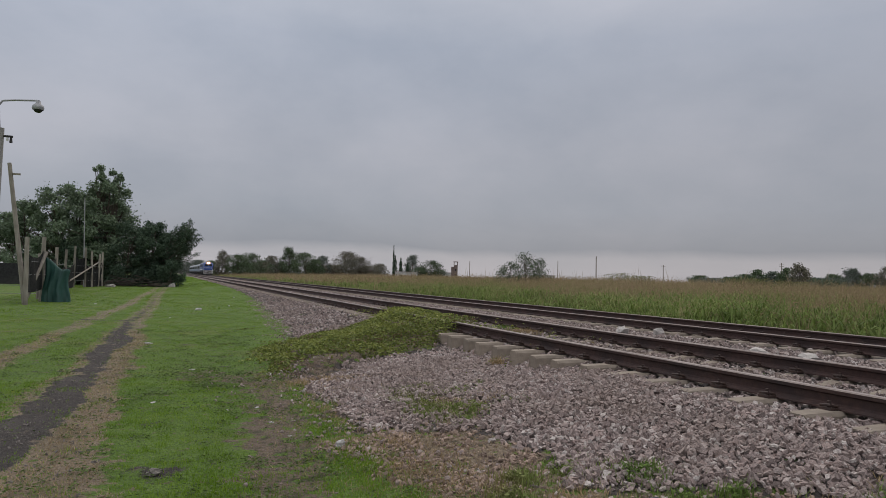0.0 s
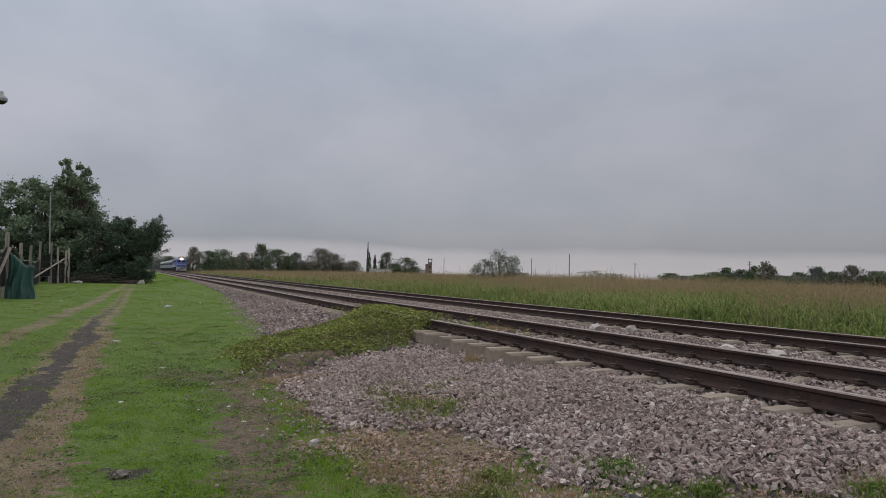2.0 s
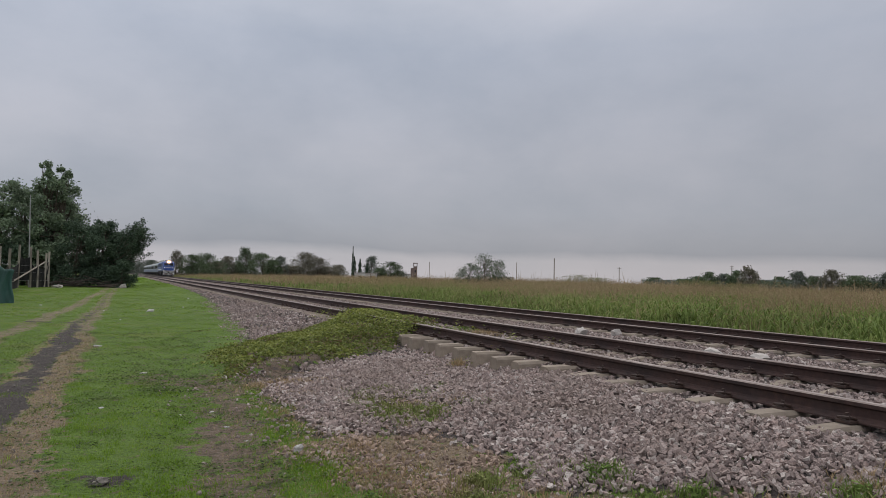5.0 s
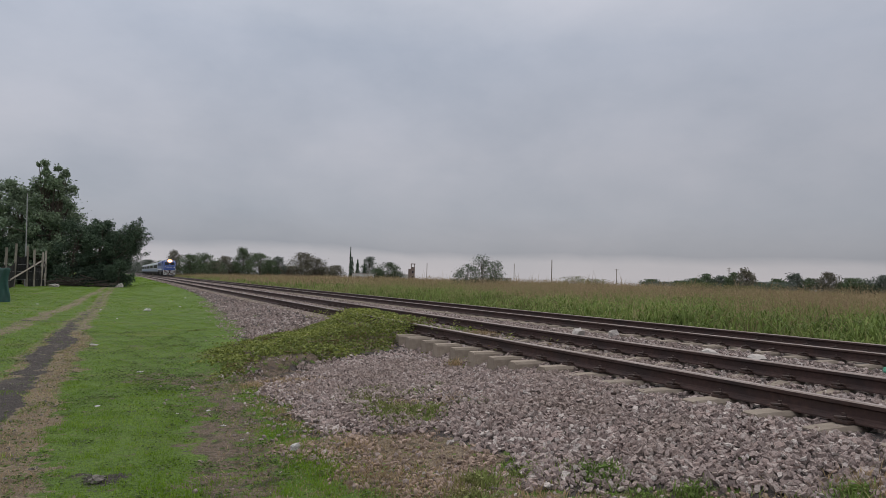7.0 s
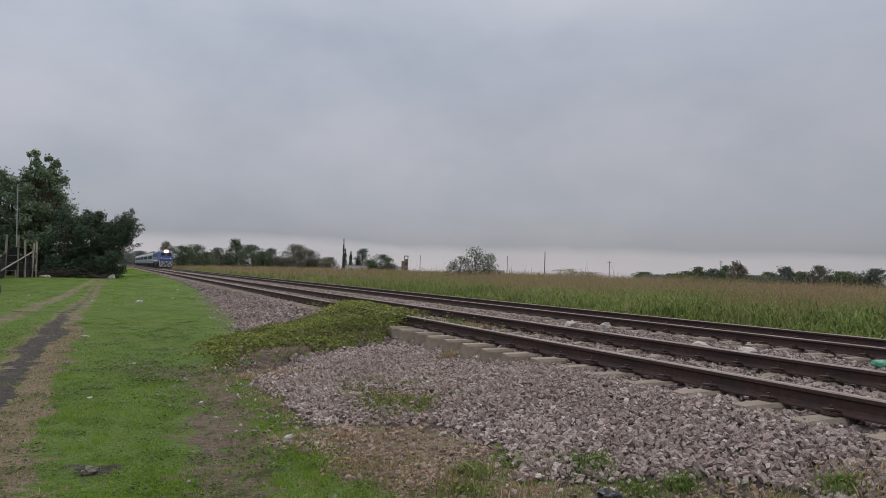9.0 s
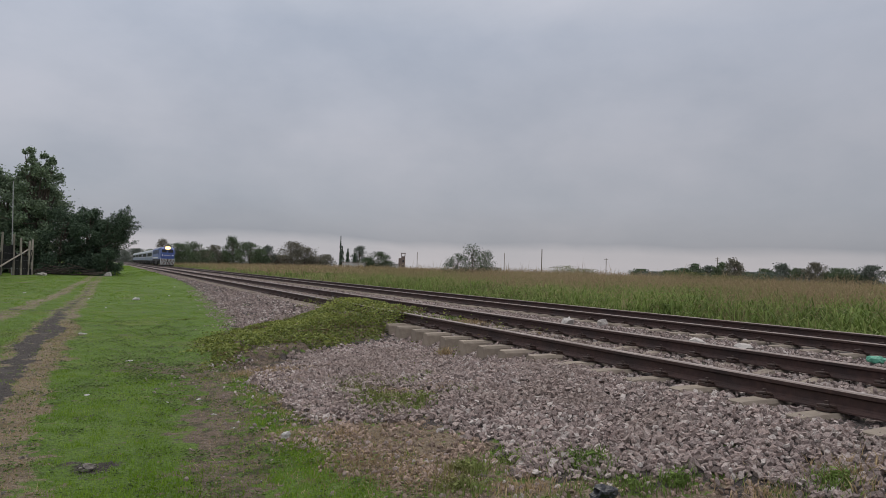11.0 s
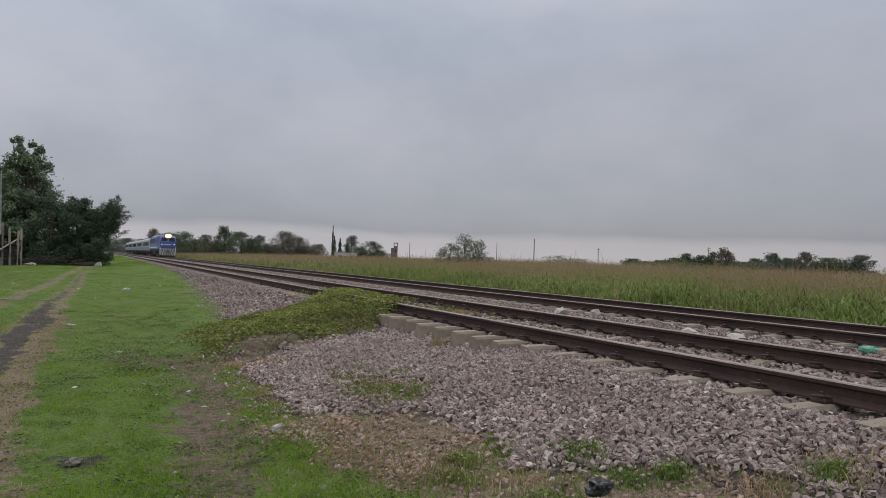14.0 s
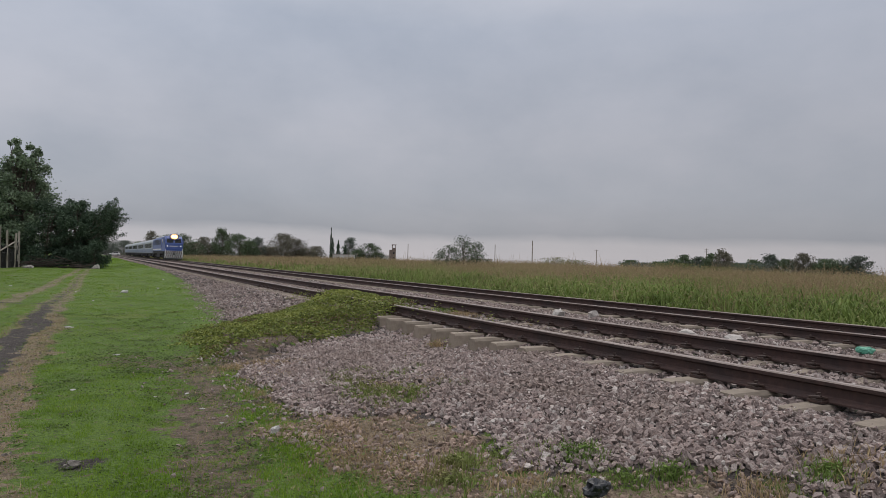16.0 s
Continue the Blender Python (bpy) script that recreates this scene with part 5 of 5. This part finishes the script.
def tarp():
    """A green sheet hung from the fence post, bulging and folded."""
    bm = bmesh.new()
    back, front = [], []
    for j in range(15):
        v = j / 14
        rb, rf = [], []
        for i in range(19):
            u = i / 18
            x = 0.92 * u + 0.06 * math.sin(v * 5 + u * 3)
            top = 1.86 - 0.62 * math.sin(u * 1.5) + 0.10 * math.sin(u * 9) * u
            fold = 0.07 * math.sin(u * 19 + v * 3) * (0.35 + v) + 0.03 * math.sin(u * 37 - v * 4)
            bulge = 0.34 * math.sin(math.pi * min(1, u * 1.05)) * (0.35 + 0.65 * v) + fold
            rf.append(bm.verts.new((x, -bulge, top * (1 - v))))
            rb.append(bm.verts.new((x, 0.05 + 0.25 * math.sin(math.pi * u) * v, top * (1 - v))))
        front.append(rf)
        back.append(rb)
    for g, flip in ((front, False), (back, True)):
        for a, b in zip(g, g[1:]):
            for i in range(18):
                q = (a[i], b[i], b[i + 1], a[i + 1])
                bm.faces.new(q[::-1] if flip else q)
    for j in range(14):
        bm.faces.new((front[j][0], back[j][0], back[j + 1][0], front[j + 1][0]))
        bm.faces.new((front[j][18], front[j + 1][18], back[j + 1][18], back[j][18]))
    for i in range(18):
        bm.faces.new((front[0][i], front[0][i + 1], back[0][i + 1], back[0][i]))
    bmesh.ops.recalc_face_normals(bm, faces=bm.faces[:])
    ob = part("tarpaulin", bm, M_TARP, smooth=True)
    ob.location = (-4.62, 30.5, 0.1)
    tagged(ob, "dark green tarpaulin hanging in folds from the fence post", "tarpaulin")


def brush_pile():
    rng = np.random.default_rng(9)
    t = thing("brushwood_pile", "tangled pile of dry branches, coloured as in shade, below the shrubs", "brushwood", -2.6, 59.6, 0.1)
    for k in range(46):
        a, ln = rng.uniform(-0.5, 0.5), rng.uniform(0.8, 2.2)
        c = np.array([rng.uniform(-2.4, 2.2), rng.uniform(-0.6, 0.9), 0])
        c[2] = rng.uniform(0.05, 0.85) * (1 - (abs(c[0]) / 2.9) ** 2)
        dv = np.array([math.cos(a), math.sin(a) * 0.6, rng.uniform(-0.3, 0.35)]) * ln / 2
        lo, hi = c - dv, c + dv
        lo[2], hi[2] = max(lo[2], 0.02), max(hi[2], 0.02)
        part("branch", rodded(lo, hi, rng.uniform(0.02, 0.05), 0.015, 5), M_BRUSH, t)


fence()
tarp()
brush_pile()
lump("stone", 0.35, 60.0, 0.15, 0.26, 0.2, 0.32, M_PALESTONE, "whitish boulder at the foot of the shrubs", "stone", 1, 2, 0.6)
lump("stone", -4.1, 57.6, 0.15, 0.35, 0.25, 0.16, M_PALESTONE, "pale stone lying by the fence end", "stone", 2, 2, 0.6)
lump("stone", 6.92, 11.12, 0.50, 0.17, 0.13, 0.10, M_PALESTONE, "pale lump of stone lying against the rail", "stone", 3, 2, 0.6, rz=20)
lump("stone", 9.36, 10.6, 0.42, 0.13, 0.09, 0.11, M_PALESTONE, "pale block of stone leaning beside the far rail", "stone", 4, 2, 0.6)
lump("stone", 8.75, 11.0, 0.42, 0.22, 0.12, 0.11, M_PALESTONE, "broken pale slab between the tracks", "stone", 5, 2, 0.6, rz=35)
lump("stone", 8.6, 6.6, 0.40, 0.2, 0.13, 0.08, M_PALESTONE, "flat whitish stone between the tracks", "stone", 6, 2, 0.6, rz=50)
lump("stone", 8.5, 7.4, 0.40, 0.16, 0.12, 0.08, M_PALESTONE, "flat pale stone between the tracks", "stone", 7, 2, 0.6)
lump("stone", 1.32, 5.13, 0.10, 0.036, 0.026, 0.034, M_SCRAP, "small white stone in the grass", "stone", 8, 2, 0.7)
lump("stone", 1.04, 24.3, 0.11, 0.11, 0.08, 0.10, M_SCRAP, "white stone lying on the lawn", "stone", 9, 2, 0.8)
lump("clod", -0.05, 4.76, 0.11, 0.05, 0.03, 0.026, M_CLOD, "dry clod of earth on a dark patch of the verge", "clod", 10, 2, 0.8)
lump("rubbish_bag", 2.53, 2.83, 0.22, 0.075, 0.05, 0.05, M_BLACKBAG, "crumpled black plastic scrap at the foot of the ballast", "rubbish", 11, rough=0.6)
lump("rubbish_bag", 9.28, 5.08, 0.42, 0.10, 0.06, 0.06, M_GREENBAG, "crumpled green plastic bottle lying beside the rail", "rubbish", 12, rough=0.35, rz=-60)
for i, (x, y, s) in enumerate(((0.35, 9.6, 0.06), (-0.1, 7.3, 0.04), (2.2, 26.0, 0.1), (1.3, 8.95, 0.07), (-0.28, 13.3, 0.09), (0.6, 6.9, 0.03), (3.0, 33.0, 0.1), (0.1, 20.5, 0.06), (0.95, 6.3, 0.035), (1.02, 5.7, 0.03), (0.9, 7.0, 0.04), (-0.4, 25.0, 0.08), (-2.6, 29, 0.09))):
    lump("litter", x, y, float(land(x, y)) + s * 0.08, s * 0.7, s * 0.42, s * 0.2, M_SCRAP, "small pale scrap of litter on the grass", "litter", 30 + i, 2, rz=i * 40, group="litter on the verge", rough=0.8)
pole("marker_post", 2.7, 118.0, 0.62, 0.09, M_BLACK, "short dark marker post beside the track", "post")


# ---- houses and tower behind the field ----


def house(x, y, w, d, h, rz, wall, label, gable=True):
    t = thing("house", label, "house", x, y, 0.1, rz, group="houses behind the field")
    part("wall", boxed(-w / 2, w / 2, -d / 2, d / 2, 0, h, 0.02), wall, t)
    if gable:
        bm = prism([(-w / 2 - 0.4, h), (w / 2 + 0.4, h), (w / 2 + 0.4, h + 0.12), (0, h + w * 0.10), (-w / 2 - 0.4, h + 0.12)], -d / 2 - 0.4, d / 2 + 0.4)
        part("roof", bm, M_ROOFTIN, t)
    else:
        part("roof", boxed(-w / 2 - 0.2, w / 2 + 0.2, -d / 2 - 0.2, d / 2 + 0.2, h, h + 0.25, 0.03), M_ROOFTIN, t)
    n = max(2, int(w / 4))
    for i in range(n):
        cx = -w / 2 + w * (i + 0.5) / n
        win = part("window", boxed(cx - 0.6, cx + 0.6, -d / 2 - 0.03, -d / 2 + 0.03, 1.1, 2.3), M_GLASS, t)
        part("frame", boxed(cx - 0.7, cx + 0.7, -d / 2 - 0.06, -d / 2 - 0.032, 2.3, 2.42), M_WHITE, win)


house(65.4, 292.8, 17.0, 8, 4.0, -12, M_BRICK, "low orange brick house with a tin roof")
house(81.5, 288.7, 12.0, 8, 3.6, -14, M_BRICK, "low brick house with a tin roof among trees")
house(111.3, 310.7, 11.0, 7, 3.6, -18, M_PALEWALL, "low whitewashed house beside the cypresses", False)
house(128.5, 314.8, 17.0, 7, 3.8, -20, M_PALEWALL, "long low whitewashed house", False)
house(156.1, 256.2, 14.0, 7, 3.2, -28, M_PALEWALL, "small pale house beyond the field", False)


def tower():
    t = thing("water_tower", "square brown brick tower with a lower wing beside it", "tower", 142.3, 319.8, 0.1, -24)
    part("shaft", boxed(-0.6, 1.5, -1.35, 1.35, 0, 8.2, 0.04), M_TOWER, t)
    part("wing", boxed(-2.0, -0.6, -1.2, 1.2, 0, 7.2, 0.04), M_TOWER, t)
    for x in (-0.45, 1.35):
        for y in (-1.2, 1.2):
            part("pier", boxed(x - 0.2, x + 0.2, y - 0.2, y + 0.2, 8.2, 9.7), M_TOWER, t)
    part("roof", boxed(-0.8, 1.7, -1.55, 1.55, 9.7, 10.1, 0.05), M_TOWER, t)
    for z in (2.2, 5.0):
        part("window", boxed(0.1, 0.8, -1.39, -1.33, z, z + 1.1), M_GLASS, t)


tower()


# ---- train ----


def shell(w, h0, h1, arch):
    """Cross-section of a carriage body with a rounded roof."""
    p = [(-w / 2, h0), (w / 2, h0), (w / 2, h1 - arch)]
    for k in range(1, 8):
        a = math.pi * k / 8
        p.append((math.cos(a) * w / 2, h1 - arch + math.sin(a) * arch))
    p.append((-w / 2, h1 - arch))
    return p


def wheelset(t, y):
    ax = thing("wheelset", "", "", 0, y, 0.49)
    for key in ("label", "category"):
        if key in ax:
            del ax[key]
    ax.parent = t
    part("axle", rodded((-0.85, 0, 0), (0.85, 0, 0), 0.08, n=8), M_BLACK, ax)
    for s in (-1, 1):
        bm = rodded((s * 0.80, 0, 0), (s * 0.92, 0, 0), 0.49, n=20)
        rod(bm, (s * 0.92, 0.0, 0), (s * 0.96, 0.0, 0), 0.16, n=10)
        for k in range(4):
            a = k * math.pi / 2
            box(bm, min(s * 0.92, s * 0.935), max(s * 0.92, s * 0.935), math.cos(a) * 0.3 - 0.05, math.cos(a) * 0.3 + 0.05, math.sin(a) * 0.3 - 0.05, math.sin(a) * 0.3 + 0.05)
        part("wheel", bm, M_BLACK, ax)
    return ax


def bogie(t, y, half, axles):
    bm = boxed(-1.2, -1.02, y - half, y + half, 0.45, 0.75, 0.03)
    box(bm, 1.02, 1.2, y - half, y + half, 0.45, 0.75, 0.03)
    box(bm, -1.1, 1.1, y - 0.25, y + 0.25, 0.5, 0.85, 0.03)
    for a in axles:
        for s in (-1, 1):
            box(bm, s * 1.12 - 0.14, s * 1.12 + 0.14, y + a - 0.2, y + a + 0.2, 0.3, 0.68, 0.02)
            rod(bm, (s * 1.15, y + a + 0.35, 0.7), (s * 1.15, y + a + 0.35, 1.0), 0.09, n=8)
    part("bogie_frame", bm, M_BLACK, t)
    return [wheelset(t, y + a) for a in axles]


def locomotive():
    t = thing("locomotive", "blue diesel locomotive with lit headlight and striped buffer beam", "locomotive", FAR_T, 204, FAR_Z)
    axles = bogie(t, 4.0, 2.6, (-1.8, 0, 1.8)) + bogie(t, 15.6, 2.6, (-1.8, 0, 1.8))
    part("underframe", boxed(-1.4, 1.4, 0.7, 19.2, 0.95, 1.35, 0.03), M_BLACK, t)
    part("fuel_tank", boxed(-1.35, 1.35, 7.4, 12.2, 0.35, 0.95, 0.1), M_BLACK, t)
    # cab with a raked front
    bm = bmesh.new()
    prof = [(0.15, 1.35), (0.0, 1.7), (0.0, 2.55), (0.4, 3.3), (1.0, 3.62), (3.4, 3.7), (3.4, 1.35)]
    l = [bm.verts.new((-1.5, y, z)) for y, z in prof]
    r = [bm.verts.new((1.5, y, z)) for y, z in prof]
    for i in range(len(prof)):
        j = (i + 1) % len(prof)
        bm.faces.new((l[i], l[j], r[j], r[i]))
    bm.faces.new(l[::-1])
    bm.faces.new(r)
    bmesh.ops.recalc_face_normals(bm, faces=bm.faces[:])
    bmesh.ops.bevel(bm, geom=[e for e in bm.edges if abs(e.verts[0].co.x - e.verts[1].co.x) < 0.01 and e.verts[0].co.y < 2], offset=0.16, segments=3, affect="EDGES")
    for v in bm.verts:
        v.co.x *= (0.84 + 0.16 * min(1, max(0, (v.co.y - 0.3) / 1.2))) * (1 - 0.16 * max(0, v.co.z - 2.6))
    cab = part("cab", bm, M_BLUE, t)
    for s in (-1, 1):
        bm = bmesh.new()
        vs = [bm.verts.new(v) for v in ((s * 0.10, 0.06, 2.62), (s * 1.05, 0.06, 2.62), (s * 1.0, 0.36, 3.24), (s * 0.10, 0.36, 3.24))]
        f = bm.faces.new(vs)
        bmesh.ops.solidify(bm, geom=[f], thickness=0.05)
        bmesh.ops.translate(bm, verts=bm.verts[:], vec=(0, -0.03, 0))
        part("windscreen", bm, M_GLASS, cab)
        part("side_window", boxed(s * 1.505 - 0.01, s * 1.505 + 0.01, 1.2, 2.3, 2.55, 3.2), M_GLASS, cab)
        mk = part("marker_light", rodded((s * 0.95, -0.03, 2.12), (s * 0.95, 0.05, 2.12), 0.09, n=12), M_MARKER, t, "small white lit marker lamp")
        part("bezel", rodded((s * 0.95, -0.02, 2.12), (s * 0.95, 0.05, 2.12), 0.15, n=12), M_BLACK, mk)
    # lamp housing over the windscreen
    hs = part("headlight_housing", boxed(-0.62, 0.62, 0.12, 0.9, 3.1, 3.9, 0.08), M_BLUE, t)
    for s in (-1, 1):
        part("headlight", rodded((s * 0.17, 0.05, 3.55), (s * 0.17, 0.15, 3.55), 0.19, n=16), M_LAMP, hs, "bright warm lit headlight")
    # glowing disc added behind the lamps to stand for their orange halo
    bm = rodded((0, 0.075, 0), (0, 0.13, 0), 0.37, n=24)
    bmesh.ops.scale(bm, vec=(1.45, 1, 1.0), verts=bm.verts[:])
    bmesh.ops.translate(bm, vec=(0, 0, 3.55), verts=bm.verts[:])
    part("halo_disc", bm, M_HALO, hs, "orange glowing disc added as the headlights' halo")
    # plain bars in place of the lettering
    part("lettering_bar", boxed(-0.5, 0.5, -0.012, 0.02, 2.06, 2.16), M_WHITE, t)
    part("lettering_bar", boxed(-0.62, -0.52, -0.012, 0.02, 2.03, 2.19), M_WHITE, t)
    # striped pilot
    pilot = part("pilot", boxed(-1.26, 1.26, -0.12, 0.25, 0.28, 1.42, 0.02), M_WHITE, t, "white pilot plate with dark red chevrons")
    for s in (-1, 1):
        for k in range(5):
            x0 = s * (0.02 + 0.26 * k)
            for z0, z1, mm in ((0.30, 0.84, M_MAROON), (0.86, 1.40, M_MAROON)):
                bm = bmesh.new()
                flip = s if z0 < 0.5 else -s
                pts = [(x0, z0), (x0 + s * 0.16, z0), (x0 + s * 0.16 + flip * 0.14, z1), (x0 + flip * 0.14, z1)]
                pts = [(max(-1.24, min(1.24, px)), pz) for px, pz in pts]
                vs = [bm.verts.new((px, -0.126, pz)) for px, pz in pts]
                f = bm.faces.new(vs)
                bmesh.ops.solidify(bm, geom=[f], thickness=0.012)
                part("chevron", bm, mm, pilot)
    part("coupler", boxed(-0.16, 0.16, -0.6, 0.0, 0.75, 1.05, 0.04), M_BLACK, t)
    part("plough", prism([(-1.15, 0.08), (1.15, 0.08), (1.2, 0.28), (-1.2, 0.28)], -0.2, 0.1), M_BLACK, t)
    for s in (-1, 1):
        part("handrail", rodded((s * 1.2, -0.16, 0.6), (s * 1.2, -0.16, 1.7), 0.025, n=6), M_WHITE, t)
        part("step", boxed(s * 1.42 - 0.12, s * 1.42 + 0.12, 3.5, 4.0, 0.35, 0.42), M_BLACK, t)
    # long hood
    part("body", prism(shell(2.96, 1.35, 3.68, 0.42), 3.4, 19.3), M_BLUE, t)
    part("roof", prism([(-1.15, 3.57), (1.15, 3.57), (1.0, 3.78), (-1.0, 3.78)], 3.5, 19.0), M_ROOF, t)
    part("stripe", boxed(-1.492, 1.492, 3.45, 19.25, 1.5, 1.72), M_WHITE, t, "white side stripe")
    for i in range(6):
        y = 5.0 + i * 2.3
        g = part("grille", boxed(-1.5, 1.5, y, y + 1.6, 2.35, 3.15), M_BLACK, t)
        for k in range(4):
            part("slat", boxed(-1.52, 1.52, y + 0.05, y + 1.55, 2.43 + k * 0.18, 2.48 + k * 0.18), M_COACHBLUE, g)
    part("fan", rodded((0, 15, 3.78), (0, 15, 3.9), 0.7, n=16), M_GREY, t)
    part("exhaust", boxed(-0.3, 0.3, 10, 10.8, 3.76, 3.95, 0.03), M_BLACK, t)
    return t, axles


def coach():
    t = thing("passenger_coach", "pale grey passenger coach with dark windows and grey-blue band", "railway coach", FAR_T, 225, FAR_Z, group="coaches of the train")
    axles = bogie(t, 3.2, 1.7, (-1.2, 1.2)) + bogie(t, 18.6, 1.7, (-1.2, 1.2))
    part("body", prism(shell(2.95, 1.05, 3.55, 0.5), 0.3, 21.5), M_COACH, t)
    part("roof", prism([(-1.3, 3.22), (1.3, 3.22), (1.05, 3.5), (0.5, 3.62), (-0.5, 3.62), (-1.05, 3.5)], 0.25, 21.55), M_ROOF, t)
    part("lower_band", boxed(-1.485, 1.485, 0.35, 21.45, 1.1, 1.75), M_COACHBAND, t, "grey-blue lower band")
    part("underframe", boxed(-1.25, 1.25, 0.4, 21.4, 0.8, 1.05), M_BLACK, t)
    part("equipment_box", boxed(-1.2, 1.2, 8, 12.5, 0.4, 0.8, 0.05), M_BLACK, t)
    part("gangway", boxed(-0.6, 0.6, -0.1, 0.3, 1.1, 3.2, 0.05), M_BLACK, t)
    part("gangway", boxed(-0.6, 0.6, 21.5, 21.9, 1.1, 3.2, 0.05), M_BLACK, t)
    for s in (-1, 1):
        for i in range(9):
            y = 2.9 + i * 1.78
            w = part("window", boxed(s * 1.478 - 0.02, s * 1.478 + 0.02, y, y + 1.3, 1.95, 2.75), M_GLASS, t)
            part("frame", boxed(s * 1.482 - 0.02, s * 1.482 + 0.02, y - 0.06, y + 1.36, 2.75, 2.82), M_GREY, w)
        for y in (0.9, 20.0):
            d = part("door", boxed(s * 1.478 - 0.02, s * 1.478 + 0.02, y, y + 0.9, 1.15, 2.9), M_COACHBAND, t)
            part("pane", boxed(s * 1.485 - 0.02, s * 1.485 + 0.02, y + 0.2, y + 0.7, 2.0, 2.7), M_GLASS, d)
    return t, axles


loco, loco_axles = locomotive()
first, first_axles = coach()
coaches = [first] + [copy_thing(first, pose(FAR_T, 225 + 21.9 * i, FAR_Z)) for i in (1, 2, 3, 4)]


# ---- car on the level crossing behind the train ----


def car():
    t = thing("car", "white hatchback driving over the far level crossing", "car", 22, 303, 0.3)
    body = [(0.05, 0.32), (0.0, 0.62), (0.12, 0.78), (1.05, 0.92), (3.9, 0.98), (4.15, 0.85), (4.18, 0.35)]
    cabin = [(0.95, 0.90), (1.75, 1.42), (3.35, 1.46), (3.98, 0.96)]
    glass = [(1.15, 0.94), (1.80, 1.37), (3.28, 1.41), (3.75, 0.98)]

    def slab(profile, w):
        bm = bmesh.new()
        a = [bm.verts.new((x, -w, z)) for x, z in profile]
        b = [bm.verts.new((x, w, z)) for x, z in profile]
        for i in range(len(a)):
            j = (i + 1) % len(a)
            bm.faces.new((a[i], a[j], b[j], b[i]))
        bm.faces.new(a[::-1])
        bm.faces.new(b)
        bmesh.ops.recalc_face_normals(bm, faces=bm.faces[:])
        bmesh.ops.bevel(bm, geom=bm.edges[:], offset=0.05, segments=2, affect="EDGES")
        return bm
    part("body", slab(body, 0.84), M_WHITE, t)
    cab = part("cabin", slab(cabin, 0.70), M_WHITE, t)
    part("side_window", slab(glass, 0.712), M_GLASS, cab)
    for s in (-1, 1):
        part("headlight", boxed(-0.01, 0.10, s * 0.62 - 0.16, s * 0.62 + 0.16, 0.62, 0.74, 0.02), M_ROOF, t)
        part("tail_light", boxed(4.12, 4.2, s * 0.7 - 0.1, s * 0.7 + 0.1, 0.7, 0.9, 0.02), M_RED, t)
    wheels = []
    for x in (0.75, 3.35):
        for s in (-1, 1):
            w = part("wheel", rodded((0, -0.1, 0), (0, 0.1, 0), 0.31, n=16), M_BLACK, t)
            w.location = (x, s * 0.76, 0.31)
            part("rim", rodded((0, s * 0.09, 0), (0, s * 0.112, 0), 0.19, n=5), M_GREY, w)
            wheels.append(w)
    return t, wheels


white_car, car_wheels = car()


# ---- what moves ----


def motions():
    speed, start = 6.1, 203.9
    times = [i * 0.5 for i in range(33)]
    for ob, back in [(loco, 0.0)] + [(c, 19.9 + 21.9 * i) for i, c in enumerate(coaches)]:
        walk(ob, [(t, pose(FAR_T, start + back - speed * t, FAR_Z)) for t in times])
    # the car waits, then rolls over the crossing
    cross = [(0.0, 22.0), (11.5, 22.0), (12.5, 20.0), (13.5, 16.3), (16.0, 6.3)]
    stops = [0.0, 11.5] + [11.6 + i * 0.1 for i in range(45)]
    for ob in [white_car] + car_wheels:
        x, y, z = ob.location
        rows = []
        for t in stops:
            at = float(np.interp(t, [c[0] for c in cross], [c[1] for c in cross]))
            rows.append((t, pose(at, 303, 0.3) if ob is white_car else pose(x, y, z, 0, math.degrees((at - 22.0) / 0.31), 0)))
        walk(ob, rows)
    ticks = [i * 0.1 for i in range(161)]
    sets = loco_axles + [o for c in coaches for o in c.children if o.name.startswith("wheelset")]
    for ax in sets:
        x, y, z = ax.location
        walk(ax, [(t, pose(x, y, z, math.degrees(speed * t / 0.49), 0, 0)) for t in ticks])


motions()
